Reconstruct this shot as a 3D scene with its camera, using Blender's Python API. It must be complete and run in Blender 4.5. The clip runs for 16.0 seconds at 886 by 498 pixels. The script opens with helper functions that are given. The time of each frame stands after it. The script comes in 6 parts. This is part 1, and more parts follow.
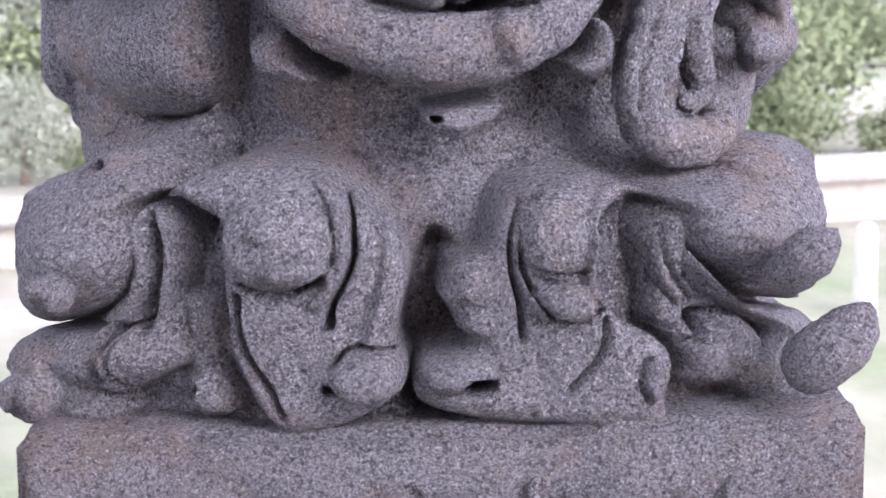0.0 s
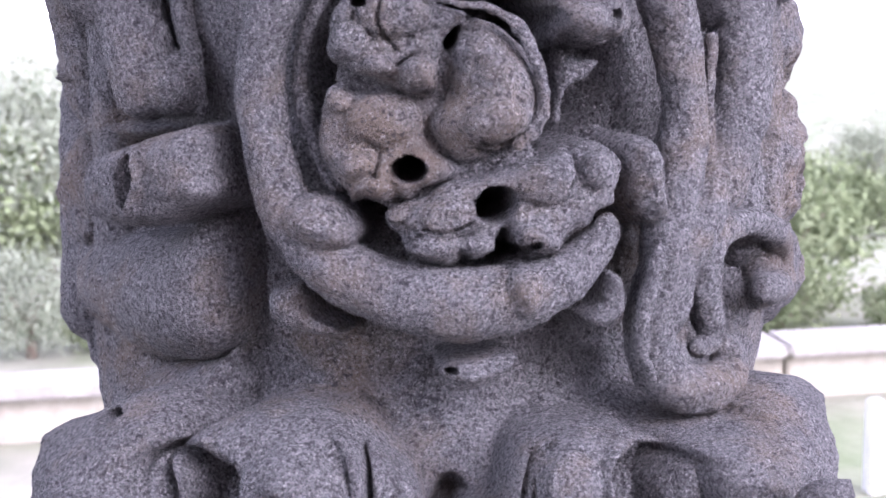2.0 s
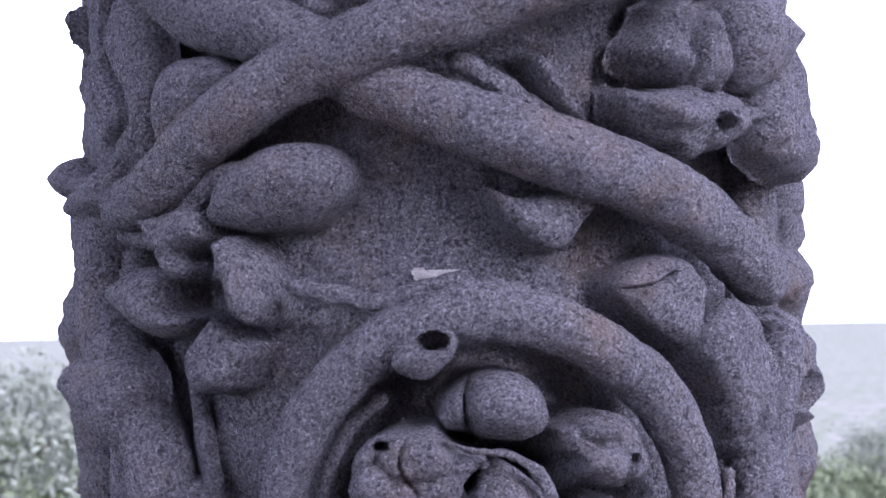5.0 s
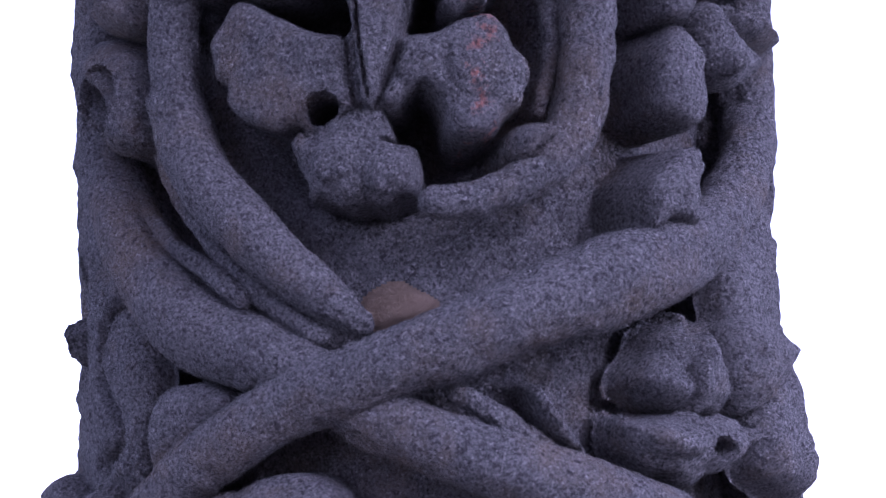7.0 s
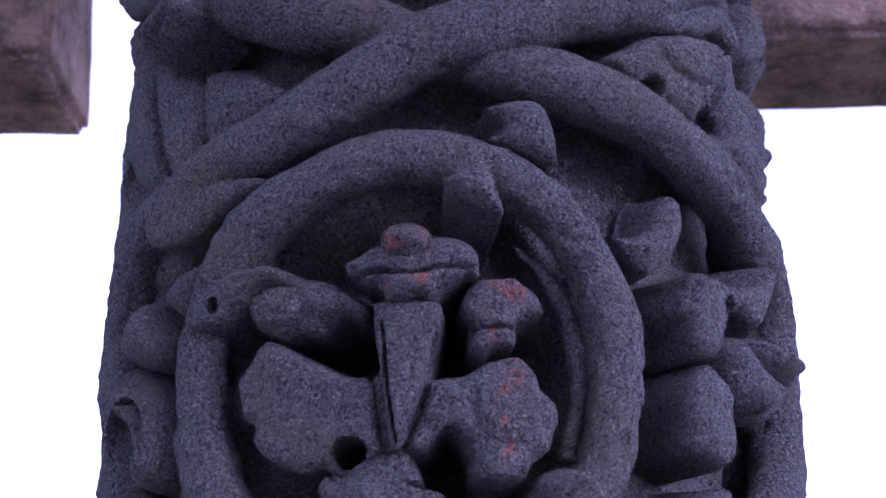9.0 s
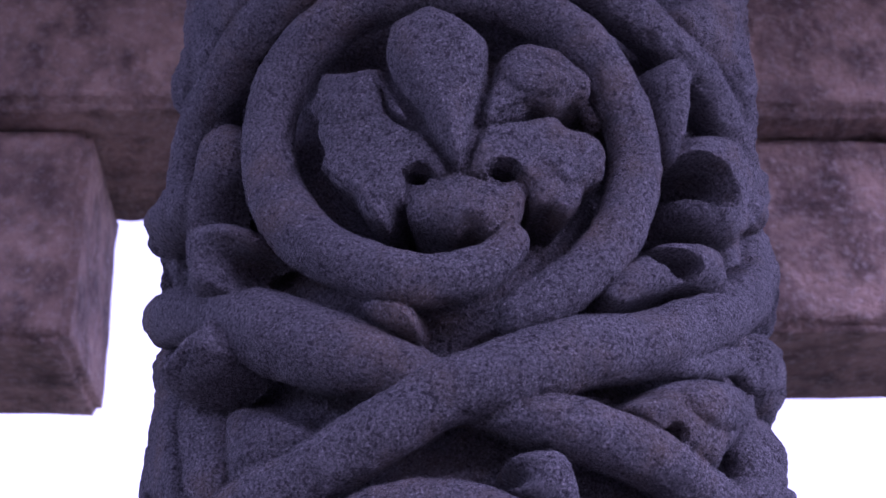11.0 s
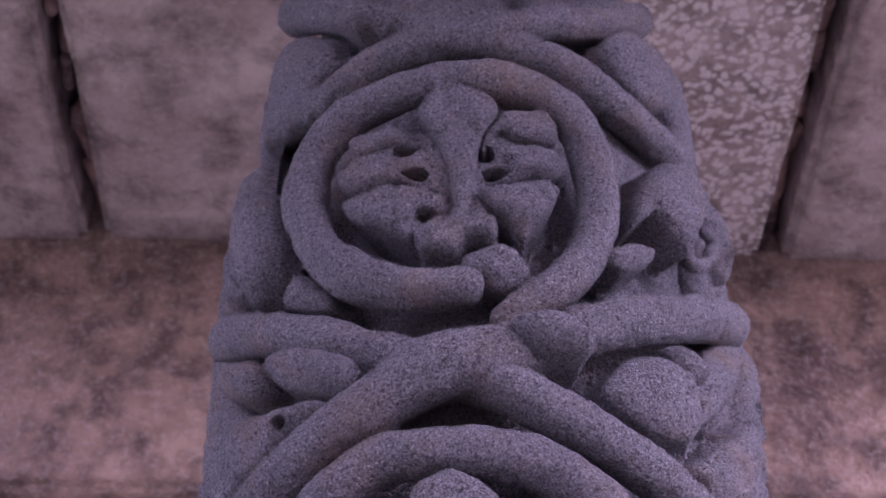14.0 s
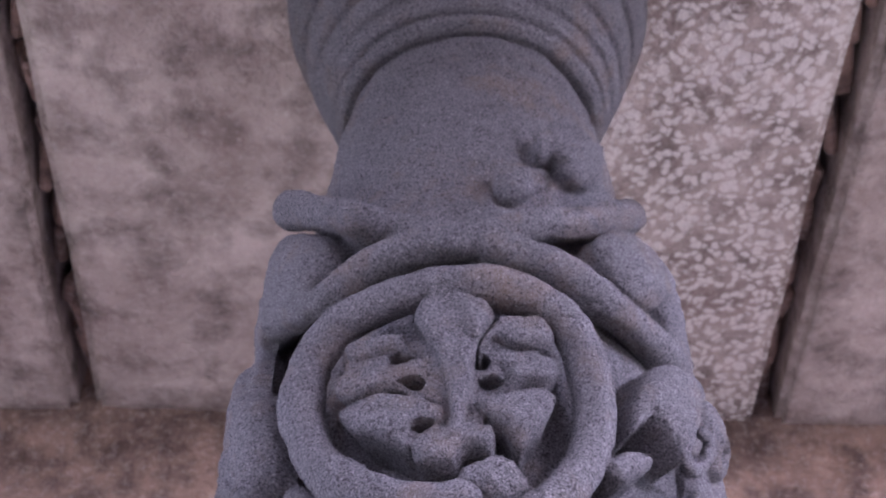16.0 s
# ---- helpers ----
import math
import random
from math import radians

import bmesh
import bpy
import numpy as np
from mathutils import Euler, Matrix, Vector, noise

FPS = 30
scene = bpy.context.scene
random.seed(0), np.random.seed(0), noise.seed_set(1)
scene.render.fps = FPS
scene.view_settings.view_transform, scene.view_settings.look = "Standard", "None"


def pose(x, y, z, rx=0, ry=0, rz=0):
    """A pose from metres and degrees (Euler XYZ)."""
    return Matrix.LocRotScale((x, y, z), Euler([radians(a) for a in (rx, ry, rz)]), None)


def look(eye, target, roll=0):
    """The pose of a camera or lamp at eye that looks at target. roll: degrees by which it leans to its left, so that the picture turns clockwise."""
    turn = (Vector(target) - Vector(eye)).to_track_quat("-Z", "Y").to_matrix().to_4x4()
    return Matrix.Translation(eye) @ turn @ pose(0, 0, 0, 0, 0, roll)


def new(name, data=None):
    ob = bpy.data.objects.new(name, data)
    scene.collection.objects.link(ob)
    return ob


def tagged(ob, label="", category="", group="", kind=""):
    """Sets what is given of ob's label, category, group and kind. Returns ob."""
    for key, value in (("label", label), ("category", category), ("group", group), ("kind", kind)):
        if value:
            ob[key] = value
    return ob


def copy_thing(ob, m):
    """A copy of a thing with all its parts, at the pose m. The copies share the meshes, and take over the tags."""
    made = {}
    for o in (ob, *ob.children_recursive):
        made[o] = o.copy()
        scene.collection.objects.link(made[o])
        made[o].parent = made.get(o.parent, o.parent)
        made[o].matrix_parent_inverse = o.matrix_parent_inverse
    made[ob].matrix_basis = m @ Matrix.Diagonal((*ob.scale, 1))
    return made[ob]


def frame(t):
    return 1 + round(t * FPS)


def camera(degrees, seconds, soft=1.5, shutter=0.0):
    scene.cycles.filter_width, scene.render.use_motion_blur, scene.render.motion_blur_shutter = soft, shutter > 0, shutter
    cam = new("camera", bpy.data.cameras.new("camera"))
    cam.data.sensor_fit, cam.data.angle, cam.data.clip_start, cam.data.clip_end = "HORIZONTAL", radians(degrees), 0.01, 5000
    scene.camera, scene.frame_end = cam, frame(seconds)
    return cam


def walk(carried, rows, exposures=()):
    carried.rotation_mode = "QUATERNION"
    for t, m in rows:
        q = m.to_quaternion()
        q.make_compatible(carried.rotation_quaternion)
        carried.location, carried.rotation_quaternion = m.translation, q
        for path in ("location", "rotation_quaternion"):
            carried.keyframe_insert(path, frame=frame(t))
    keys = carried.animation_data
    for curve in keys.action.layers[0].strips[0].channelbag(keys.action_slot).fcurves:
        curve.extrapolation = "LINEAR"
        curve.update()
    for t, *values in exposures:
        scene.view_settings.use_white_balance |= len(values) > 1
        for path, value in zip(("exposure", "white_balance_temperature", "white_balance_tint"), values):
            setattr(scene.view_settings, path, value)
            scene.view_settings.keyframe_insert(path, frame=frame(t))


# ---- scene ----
cam = camera(31.9, 16.0)
PATH = [
    (0, (-0.0892, -0.7676, 1.4448), (0.0148, 0.1949, 1.1939), -1.72),
    (0.5, (-0.0901, -0.7680, 1.4554), (0.0181, 0.1996, 1.2273), -1.72),
    (1, (-0.0910, -0.7684, 1.4661), (0.0157, 0.2046, 1.2615), -1.70),
    (1.5, (-0.0919, -0.7688, 1.4767), (0.0150, 0.2089, 1.2959), -1.78),
    (2, (-0.0928, -0.7692, 1.4873), (0.0134, 0.2144, 1.3419), -1.82),
    (2.5, (-0.0937, -0.7696, 1.4979), (0.0103, 0.2173, 1.3747), -1.69),
    (3, (-0.0945, -0.7701, 1.5085), (0.0104, 0.2202, 1.4172), -1.61),
    (3.5, (-0.0954, -0.7705, 1.5192), (0.0132, 0.2221, 1.4640), -1.51),
    (4, (-0.0963, -0.7709, 1.5298), (0.0138, 0.2229, 1.5138), -1.47),
    (4.2, (-0.0968, -0.7715, 1.5358), (0.0123, 0.2225, 1.5296), -1.37),
    (6.3, (-0.1013, -0.7783, 1.5989), (0.0111, 0.2069, 1.7282), -1.04),
    (6.5, (-0.1017, -0.7790, 1.6049), (0.0119, 0.2046, 1.7452), -1.06),
    (7, (-0.1028, -0.7806, 1.6199), (0.0133, 0.1969, 1.7964), -1.25),
    (7.5, (-0.1039, -0.7822, 1.6350), (0.0100, 0.1913, 1.8335), -1.19),
    (8, (-0.1050, -0.7838, 1.6500), (0.0054, 0.1815, 1.8867), -1.10),
    (8.5, (-0.1070, -0.7879, 1.6623), (-0.0002, 0.1673, 1.9384), -0.98),
    (9, (-0.1090, -0.7920, 1.6746), (-0.0048, 0.1489, 1.9969), -0.92),
    (9.5, (-0.1111, -0.7961, 1.6869), (-0.0104, 0.1319, 2.0456), -0.80),
    (9.7, (-0.1119, -0.7977, 1.6918), (-0.0130, 0.1245, 2.0658), -0.69),
    (11.8, (-0.1205, -0.8148, 1.7435), (-0.0337, 0.0342, 2.2647), 0.44),
    (12, (-0.1213, -0.8165, 1.7484), (-0.0364, 0.0258, 2.2807), 0.58),
    (12.5, (-0.1238, -0.8260, 1.7584), (-0.0413, 0.0002, 2.3158), 0.69),
    (13, (-0.1263, -0.8355, 1.7684), (-0.0464, -0.0284, 2.3534), 0.85),
    (13.5, (-0.1287, -0.8449, 1.7783), (-0.0521, -0.0593, 2.3922), 0.97),
    (14, (-0.1312, -0.8544, 1.7883), (-0.0572, -0.0951, 2.4348), 0.91),
    (14.5, (-0.1337, -0.8639, 1.7982), (-0.0615, -0.1229, 2.4658), 0.73),
    (15, (-0.1361, -0.8734, 1.8082), (-0.0616, -0.1462, 2.4905), 0.37),
    (15.5, (-0.1386, -0.8829, 1.8181), (-0.0624, -0.1671, 2.5122), 0.24),
    (16, (-0.1411, -0.8924, 1.8281), (-0.0667, -0.1916, 2.5375), 0.20),
]
EXPOSURES = [(0, 2.25, 5950, 30), (4, 1.9, 5550, 33), (7, 0.95, 5080, 46), (9.5, 0.62, 5020, 56), (12, 0.55, 5200, 74), (14.5, 2.1, 5750, 58), (16, 2.45, 5650, 42)]
cam.data.dof.use_dof, cam.data.dof.focus_distance, cam.data.dof.aperture_fstop = True, 0.88, 21.0
walk(cam, [(t, look(eye, target, roll)) for t, eye, target, roll in PATH], EXPOSURES)

# ---- light: bright overcast sky ----
world = bpy.data.worlds.new("overcast_sky")
scene.world = world
world.use_nodes = True
wn, wl = world.node_tree.nodes, world.node_tree.links
sky = wn.new("ShaderNodeTexSky")
sky.sky_type, sky.sun_disc = "NISHITA", False
sky.sun_elevation, sky.sun_rotation = radians(33), radians(145)
haze = wn.new("ShaderNodeHueSaturation")     # cloud cover takes the blue out of the sky
haze.inputs["Saturation"].default_value = 0.22
wl.new(sky.outputs[0], haze.inputs["Color"])
wl.new(haze.outputs[0], wn["Background"].inputs[0])
wn["Background"].inputs[1].default_value = 0.25
sun_data = bpy.data.lights.new("sun", "SUN")
sun_data.energy, sun_data.angle, sun_data.color = 0.9, radians(32), (1.0, 0.97, 0.93)
sun = new("sun", sun_data)
sun.matrix_world = look((3.5, -5, 5.5), (0, 0, 1.5))


# ---- materials ----
def mat(name, rough=0.9):
    m = bpy.data.materials.new(name)
    m.use_nodes = True
    b = m.node_tree.nodes["Principled BSDF"]
    b.inputs["Roughness"].default_value = rough
    b.inputs["Specular IOR Level"].default_value = 0.3
    return m, m.node_tree.nodes, m.node_tree.links, b


def noise_tex(n, l, scale, detail=6, rough=0.6, coord=None, w=0.0):
    t = n.new("ShaderNodeTexNoise")
    t.inputs["Scale"].default_value, t.inputs["Detail"].default_value, t.inputs["Roughness"].default_value = scale, detail, rough
    if coord:
        l.new(coord, t.inputs["Vector"])
    return t


def ramp(n, l, fac, stops):
    r = n.new("ShaderNodeValToRGB")
    els = r.color_ramp.elements
    while len(els) < len(stops):
        els.new(0.5)
    for el, (p, c) in zip(els, stops):
        el.position, el.color = p, (c, c, c, 1) if isinstance(c, float) else (*c, 1)
    l.new(fac, r.inputs[0])
    return r


def mix(n, l, fac, a, b, mode="MIX"):
    m = n.new("ShaderNodeMix")
    m.data_type, m.blend_type = "RGBA", mode
    for sock, v in ((m.inputs[0], fac), (m.inputs[6], a), (m.inputs[7], b)):
        if isinstance(v, (int, float)):
            sock.default_value = v
        elif isinstance(v, tuple):
            sock.default_value = (*v, 1)
        else:
            l.new(v, sock)
    return m.outputs[2]


def bump(n, l, b, height, strength, dist, prev=None):
    k = n.new("ShaderNodeBump")
    k.inputs["Strength"].default_value, k.inputs["Distance"].default_value = strength, dist
    l.new(height, k.inputs["Height"])
    if prev:
        l.new(prev, k.inputs["Normal"])
    l.new(k.outputs[0], b.inputs["Normal"])
    return k.outputs[0]


def carved_stone(name, warm=0.5, pigment=None):
    m, n, l, b = mat(name, 0.88)
    co = n.new("ShaderNodeTexCoord").outputs["Object"]
    grain = noise_tex(n, l, 560, 3, 0.75, co)
    pits = noise_tex(n, l, 240, 5, 0.75, co)
    lumps = noise_tex(n, l, 48, 5, 0.6, co)
    blot = noise_tex(n, l, 14, 6, 0.65, co)
    tint = noise_tex(n, l, 11, 9, 0.7, co)
    base = mix(n, l, ramp(n, l, grain.outputs[0], [(0.38, 0.0), (0.62, 1.0)]).outputs[0], (0.075, 0.072, 0.08), (0.25, 0.243, 0.255))
    base = mix(n, l, ramp(n, l, blot.outputs[0], [(0.45, 0.0), (0.72, 0.4)]).outputs[0], base, (0.068, 0.067, 0.08))
    base = mix(n, l, ramp(n, l, pits.outputs[0], [(0.34, 0.85), (0.42, 0.0)]).outputs[0], base, (0.035, 0.033, 0.04))
    base = mix(n, l, ramp(n, l, pits.outputs[0], [(0.62, 0.0), (0.68, 0.5)]).outputs[0], base, (0.40, 0.39, 0.39))
    base = mix(n, l, ramp(n, l, tint.outputs[0], [(0.51, 0.0), (0.68, 1.1 * warm)]).outputs[0], base, (0.225, 0.16, 0.11))
    if pigment:
        # rubbed red pigment left in a band
        sep = n.new("ShaderNodeSeparateXYZ")
        l.new(co, sep.inputs[0])
        band = n.new("ShaderNodeMath")
        band.operation = "COMPARE"
        band.inputs[1].default_value, band.inputs[2].default_value = pigment
        l.new(sep.outputs[0], band.inputs[0])
        flecks = noise_tex(n, l, 70, 6, 0.75, co)
        spot = ramp(n, l, flecks.outputs[0], [(0.53, 0.0), (0.66, 0.75)])
        base = mix(n, l, mix(n, l, 1.0, band.outputs[0], spot.outputs[0], "MULTIPLY"), base, (0.50, 0.15, 0.10))
    # pale crystals, dark pores and chipped pits
    crystal = noise_tex(n, l, 520, 2, 0.6, co)
    pore = noise_tex(n, l, 310, 2, 0.5, co)
    chip = noise_tex(n, l, 100, 4, 0.65, co)
    base = mix(n, l, ramp(n, l, crystal.outputs[0], [(0.59, 0.0), (0.68, 0.52)]).outputs[0], base, (0.46, 0.45, 0.45))
    base = mix(n, l, ramp(n, l, pore.outputs[0], [(0.33, 0.7), (0.40, 0.0)]).outputs[0], base, (0.028, 0.026, 0.032))
    l.new(base, b.inputs["Base Color"])
    k = bump(n, l, b, ramp(n, l, chip.outputs[0], [(0.36, 0.0), (0.50, 1.0)]).outputs[0], 1.0, 0.0022)
    k = bump(n, l, b, lumps.outputs[0], 0.8, 0.007, k)
    k = bump(n, l, b, pits.outputs[0], 1.0, 0.0105, k)
    bump(n, l, b, grain.outputs[0], 1.0, 0.003, k)
    return m


STONE = carved_stone("carved_grey_stone")
LIME = carved_stone("lime_splash")
LIME.node_tree.links.remove(LIME.node_tree.nodes["Principled BSDF"].inputs["Base Color"].links[0])
LIME.node_tree.nodes["Principled BSDF"].inputs["Base Color"].default_value = (0.5, 0.48, 0.44, 1)
OCHRE = carved_stone("ochre_patch", warm=1.0)
OCHRE.node_tree.links.remove(OCHRE.node_tree.nodes["Principled BSDF"].inputs["Base Color"].links[0])
OCHRE.node_tree.nodes["Principled BSDF"].inputs["Base Color"].default_value = (0.26, 0.19, 0.145, 1)
STONE_RED_SPIKE = carved_stone("grey_stone_red_pigment_middle", pigment=(-0.045, 0.012))
STONE_RED_LEAF = carved_stone("grey_stone_red_pigment_edge", pigment=(0.008, 0.010))
AXIS_Y = 0.175     # the pillar's axis stands at x = 0, y = 0.175
R_BACK = 0.170     # radius of the sunk background of the carving


# ---- mesh helpers ----
def value_noise(p, scale, seed=0):
    """Smooth noise of -1 to 1 at the points p (n x 3)."""
    q = p * scale + seed * 17.31
    i = np.floor(q).astype(np.int64)
    f = q - i
    f = f * f * (3 - 2 * f)
    out = 0
    for dx in (0, 1):
        for dy in (0, 1):
            for dz in (0, 1):
                h = (i[:, 0] + dx) * 374761393 + (i[:, 1] + dy) * 668265263 + (i[:, 2] + dz) * 2147483647 + seed * 1013904223
                h = (h ^ (h >> 13)) * 1274126177
                h = ((h ^ (h >> 16)) & 0xFFFF) / 32767.5 - 1
                w = (f[:, 0] if dx else 1 - f[:, 0]) * (f[:, 1] if dy else 1 - f[:, 1]) * (f[:, 2] if dz else 1 - f[:, 2])
                out = out + h * w
    return out


def rough_stone(p, amount=1.0):
    return amount * (0.0010 * value_noise(p, 45, 1) + 0.0009 * value_noise(p, 130, 2) + 0.0008 * value_noise(p, 280, 3) + 0.0004 * value_noise(p, 450, 4))


def mesh_from(name, verts, faces, material, smooth=True):
    me = bpy.data.meshes.new(name)
    me.from_pydata(verts.tolist() if hasattr(verts, "tolist") else verts, [], faces.tolist() if hasattr(faces, "tolist") else faces)
    me.materials.append(material)
    me.polygons.foreach_set("use_smooth", [smooth] * len(me.polygons))
    me.update()
    return me


def child(name, me, parent, label=""):
    ob = new(name, me)
    ob.parent = parent
    return tagged(ob, label)


def part(name, bm, material, parent, label=""):
    me = bpy.data.meshes.new(name)
    bm.to_mesh(me)
    bm.free()
    me.materials.append(material)
    return child(name, me, parent, label)


def spline(points, step, closed=False):
    """Catmull-Rom through rows of numbers, resampled about every step along the first two columns (degrees and metres)."""
    p = np.array(points, float)
    n = len(p)
    idx = range(n if closed else n - 1)
    out = []
    for i in idx:
        a, b, c, d = (p[(i - 1) % n], p[i], p[(i + 1) % n], p[(i + 2) % n]) if closed else (p[max(i - 1, 0)], p[i], p[i + 1], p[min(i + 2, n - 1)])
        length = math.hypot((c[0] - b[0]) * 0.0037, c[1] - b[1])
        k = max(1, int(length / step))
        for t in np.arange(k) / k:
            out.append(0.5 * (2 * b + (c - a) * t + (2 * a - 5 * b + 4 * c - d) * t * t + (3 * b - a - 3 * c + d) * t ** 3))
    if not closed:
        out.append(p[-1])
    return np.array(out)


TURN = 6.0     # the pillar stands turned by so many degrees


def smooth_step(a, b, x):
    q = np.clip((x - a) / (b - a), 0, 1)
    return q * q * (3 - 2 * q)


def section(ang, z):
    """How far the pillar's outline departs from a circle: squarish at the foot, broad in the flanks above it."""
    ang = ang + TURN
    a = np.radians(ang)
    foot = 1 - smooth_step(1.25, 1.31, z)
    square = (np.abs(np.sin(a)) ** 4 + np.abs(np.cos(a)) ** 4) ** -0.25
    side = smooth_step(48, 80, np.abs((ang + 180) % 360 - 180))
    return 1 + 0.9 * foot * (square - 1) + 0.05 * side * (1 - smooth_step(1.60, 1.72, z)) * (1 - foot)


def around(ang, r, z):
    a = np.radians(ang)
    r = r * section(ang, z)
    return np.stack([r * np.sin(a), AXIS_Y - r * np.cos(a), z + 0 * a], -1)


def stem(name, parent, points, rc=0.203, flat=1.0, sides=40, label=""):
    """A round vine stem along rows of (degrees round the pillar, height, radius, offset outwards)."""
    c = spline(points, 0.0026)
    pos = around(c[:, 0], rc + c[:, 3], c[:, 1])
    tan = np.gradient(pos, axis=0)
    tan /= np.linalg.norm(tan, axis=1)[:, None]
    outw = around(c[:, 0], 1.0, 2.0 + 0 * c[:, 1]) - np.array([0, AXIS_Y, 2.0])
    side = np.cross(tan, outw)
    side /= np.linalg.norm(side, axis=1)[:, None]
    outw = np.cross(side, tan)
    k = len(c)
    rad = np.maximum(c[:, 2], 0.002)
    # rounded ends
    run = np.concatenate([[0], np.cumsum(np.linalg.norm(np.diff(pos, axis=0), axis=1))])
    for dist in (run, run[-1] - run):
        q = np.clip(1 - dist / np.maximum(rad, 1e-4), 0, 0.98)
        rad = rad * np.sqrt(1 - q * q)
    a = np.linspace(0, 2 * np.pi, sides, endpoint=False)
    v = pos[:, None] + rad[:, None, None] * (np.cos(a)[None, :, None] * side[:, None] + flat * np.sin(a)[None, :, None] * outw[:, None])
    nrm = np.cos(a)[None, :, None] * side[:, None] + np.sin(a)[None, :, None] * outw[:, None]
    v, nrm = v.reshape(-1, 3), nrm.reshape(-1, 3)
    v = v + nrm * (rough_stone(v, 1.0) + 0.002 * value_noise(v, 22, 7))[:, None]
    i = np.arange(k - 1)[:, None] * sides
    j = np.arange(sides)[None]
    j2 = (j + 1) % sides
    f = np.stack([i + j, i + j2, i + sides + j2, i + sides + j], -1).reshape(-1, 4)
    faces = f.tolist() + [list(range(sides))[::-1], list(range((k - 1) * sides, k * sides))]
    return child(name, mesh_from(name, v, faces, STONE), parent, label)


def polygon_distance(S, Z, poly):
    """Signed distance to a closed polygon, positive inside."""
    d = np.full(S.shape, 1e9)
    inside = np.zeros(S.shape, bool)
    n = len(poly)
    for i in range(n):
        (ax, ay), (bx, by) = poly[i], poly[(i + 1) % n]
        ex, ey = bx - ax, by - ay
        t = np.clip(((S - ax) * ex + (Z - ay) * ey) / (ex * ex + ey * ey + 1e-12), 0, 1)
        d = np.minimum(d, (S - ax - t * ex) ** 2 + (Z - ay - t * ey) ** 2)
        if ay != by:
            inside ^= ((ay > Z) != (by > Z)) & (S < ex * (Z - ay) / (by - ay) + ax)
    d = np.sqrt(d)
    return np.where(inside, d, -d)


def chain_distance(S, Z, line):
    d = np.full(S.shape, 1e9)
    for (ax, ay), (bx, by) in zip(line[:-1], line[1:]):
        ex, ey = bx - ax, by - ay
        t = np.clip(((S - ax) * ex + (Z - ay) * ey) / (ex * ex + ey * ey + 1e-12), 0, 1)
        d = np.minimum(d, (S - ax - t * ex) ** 2 + (Z - ay - t * ey) ** 2)
    return np.sqrt(d)


RAD = math.pi / 180
SHAFT = [(1.13, 0.165), (1.22, 0.165), (1.30, 0.158), (1.40, 0.160), (1.5, R_BACK), (2.62, R_BACK), (2.80, 0.160), (2.90, 0.152), (2.98, 0.143), (3.045, 0.133), (3.05, 0.130), (3.055, 0.132), (3.11, 0.120)]


def shaft_radius(z):
    return np.interp(z, [p[0] for p in SHAFT], [p[1] for p in SHAFT])



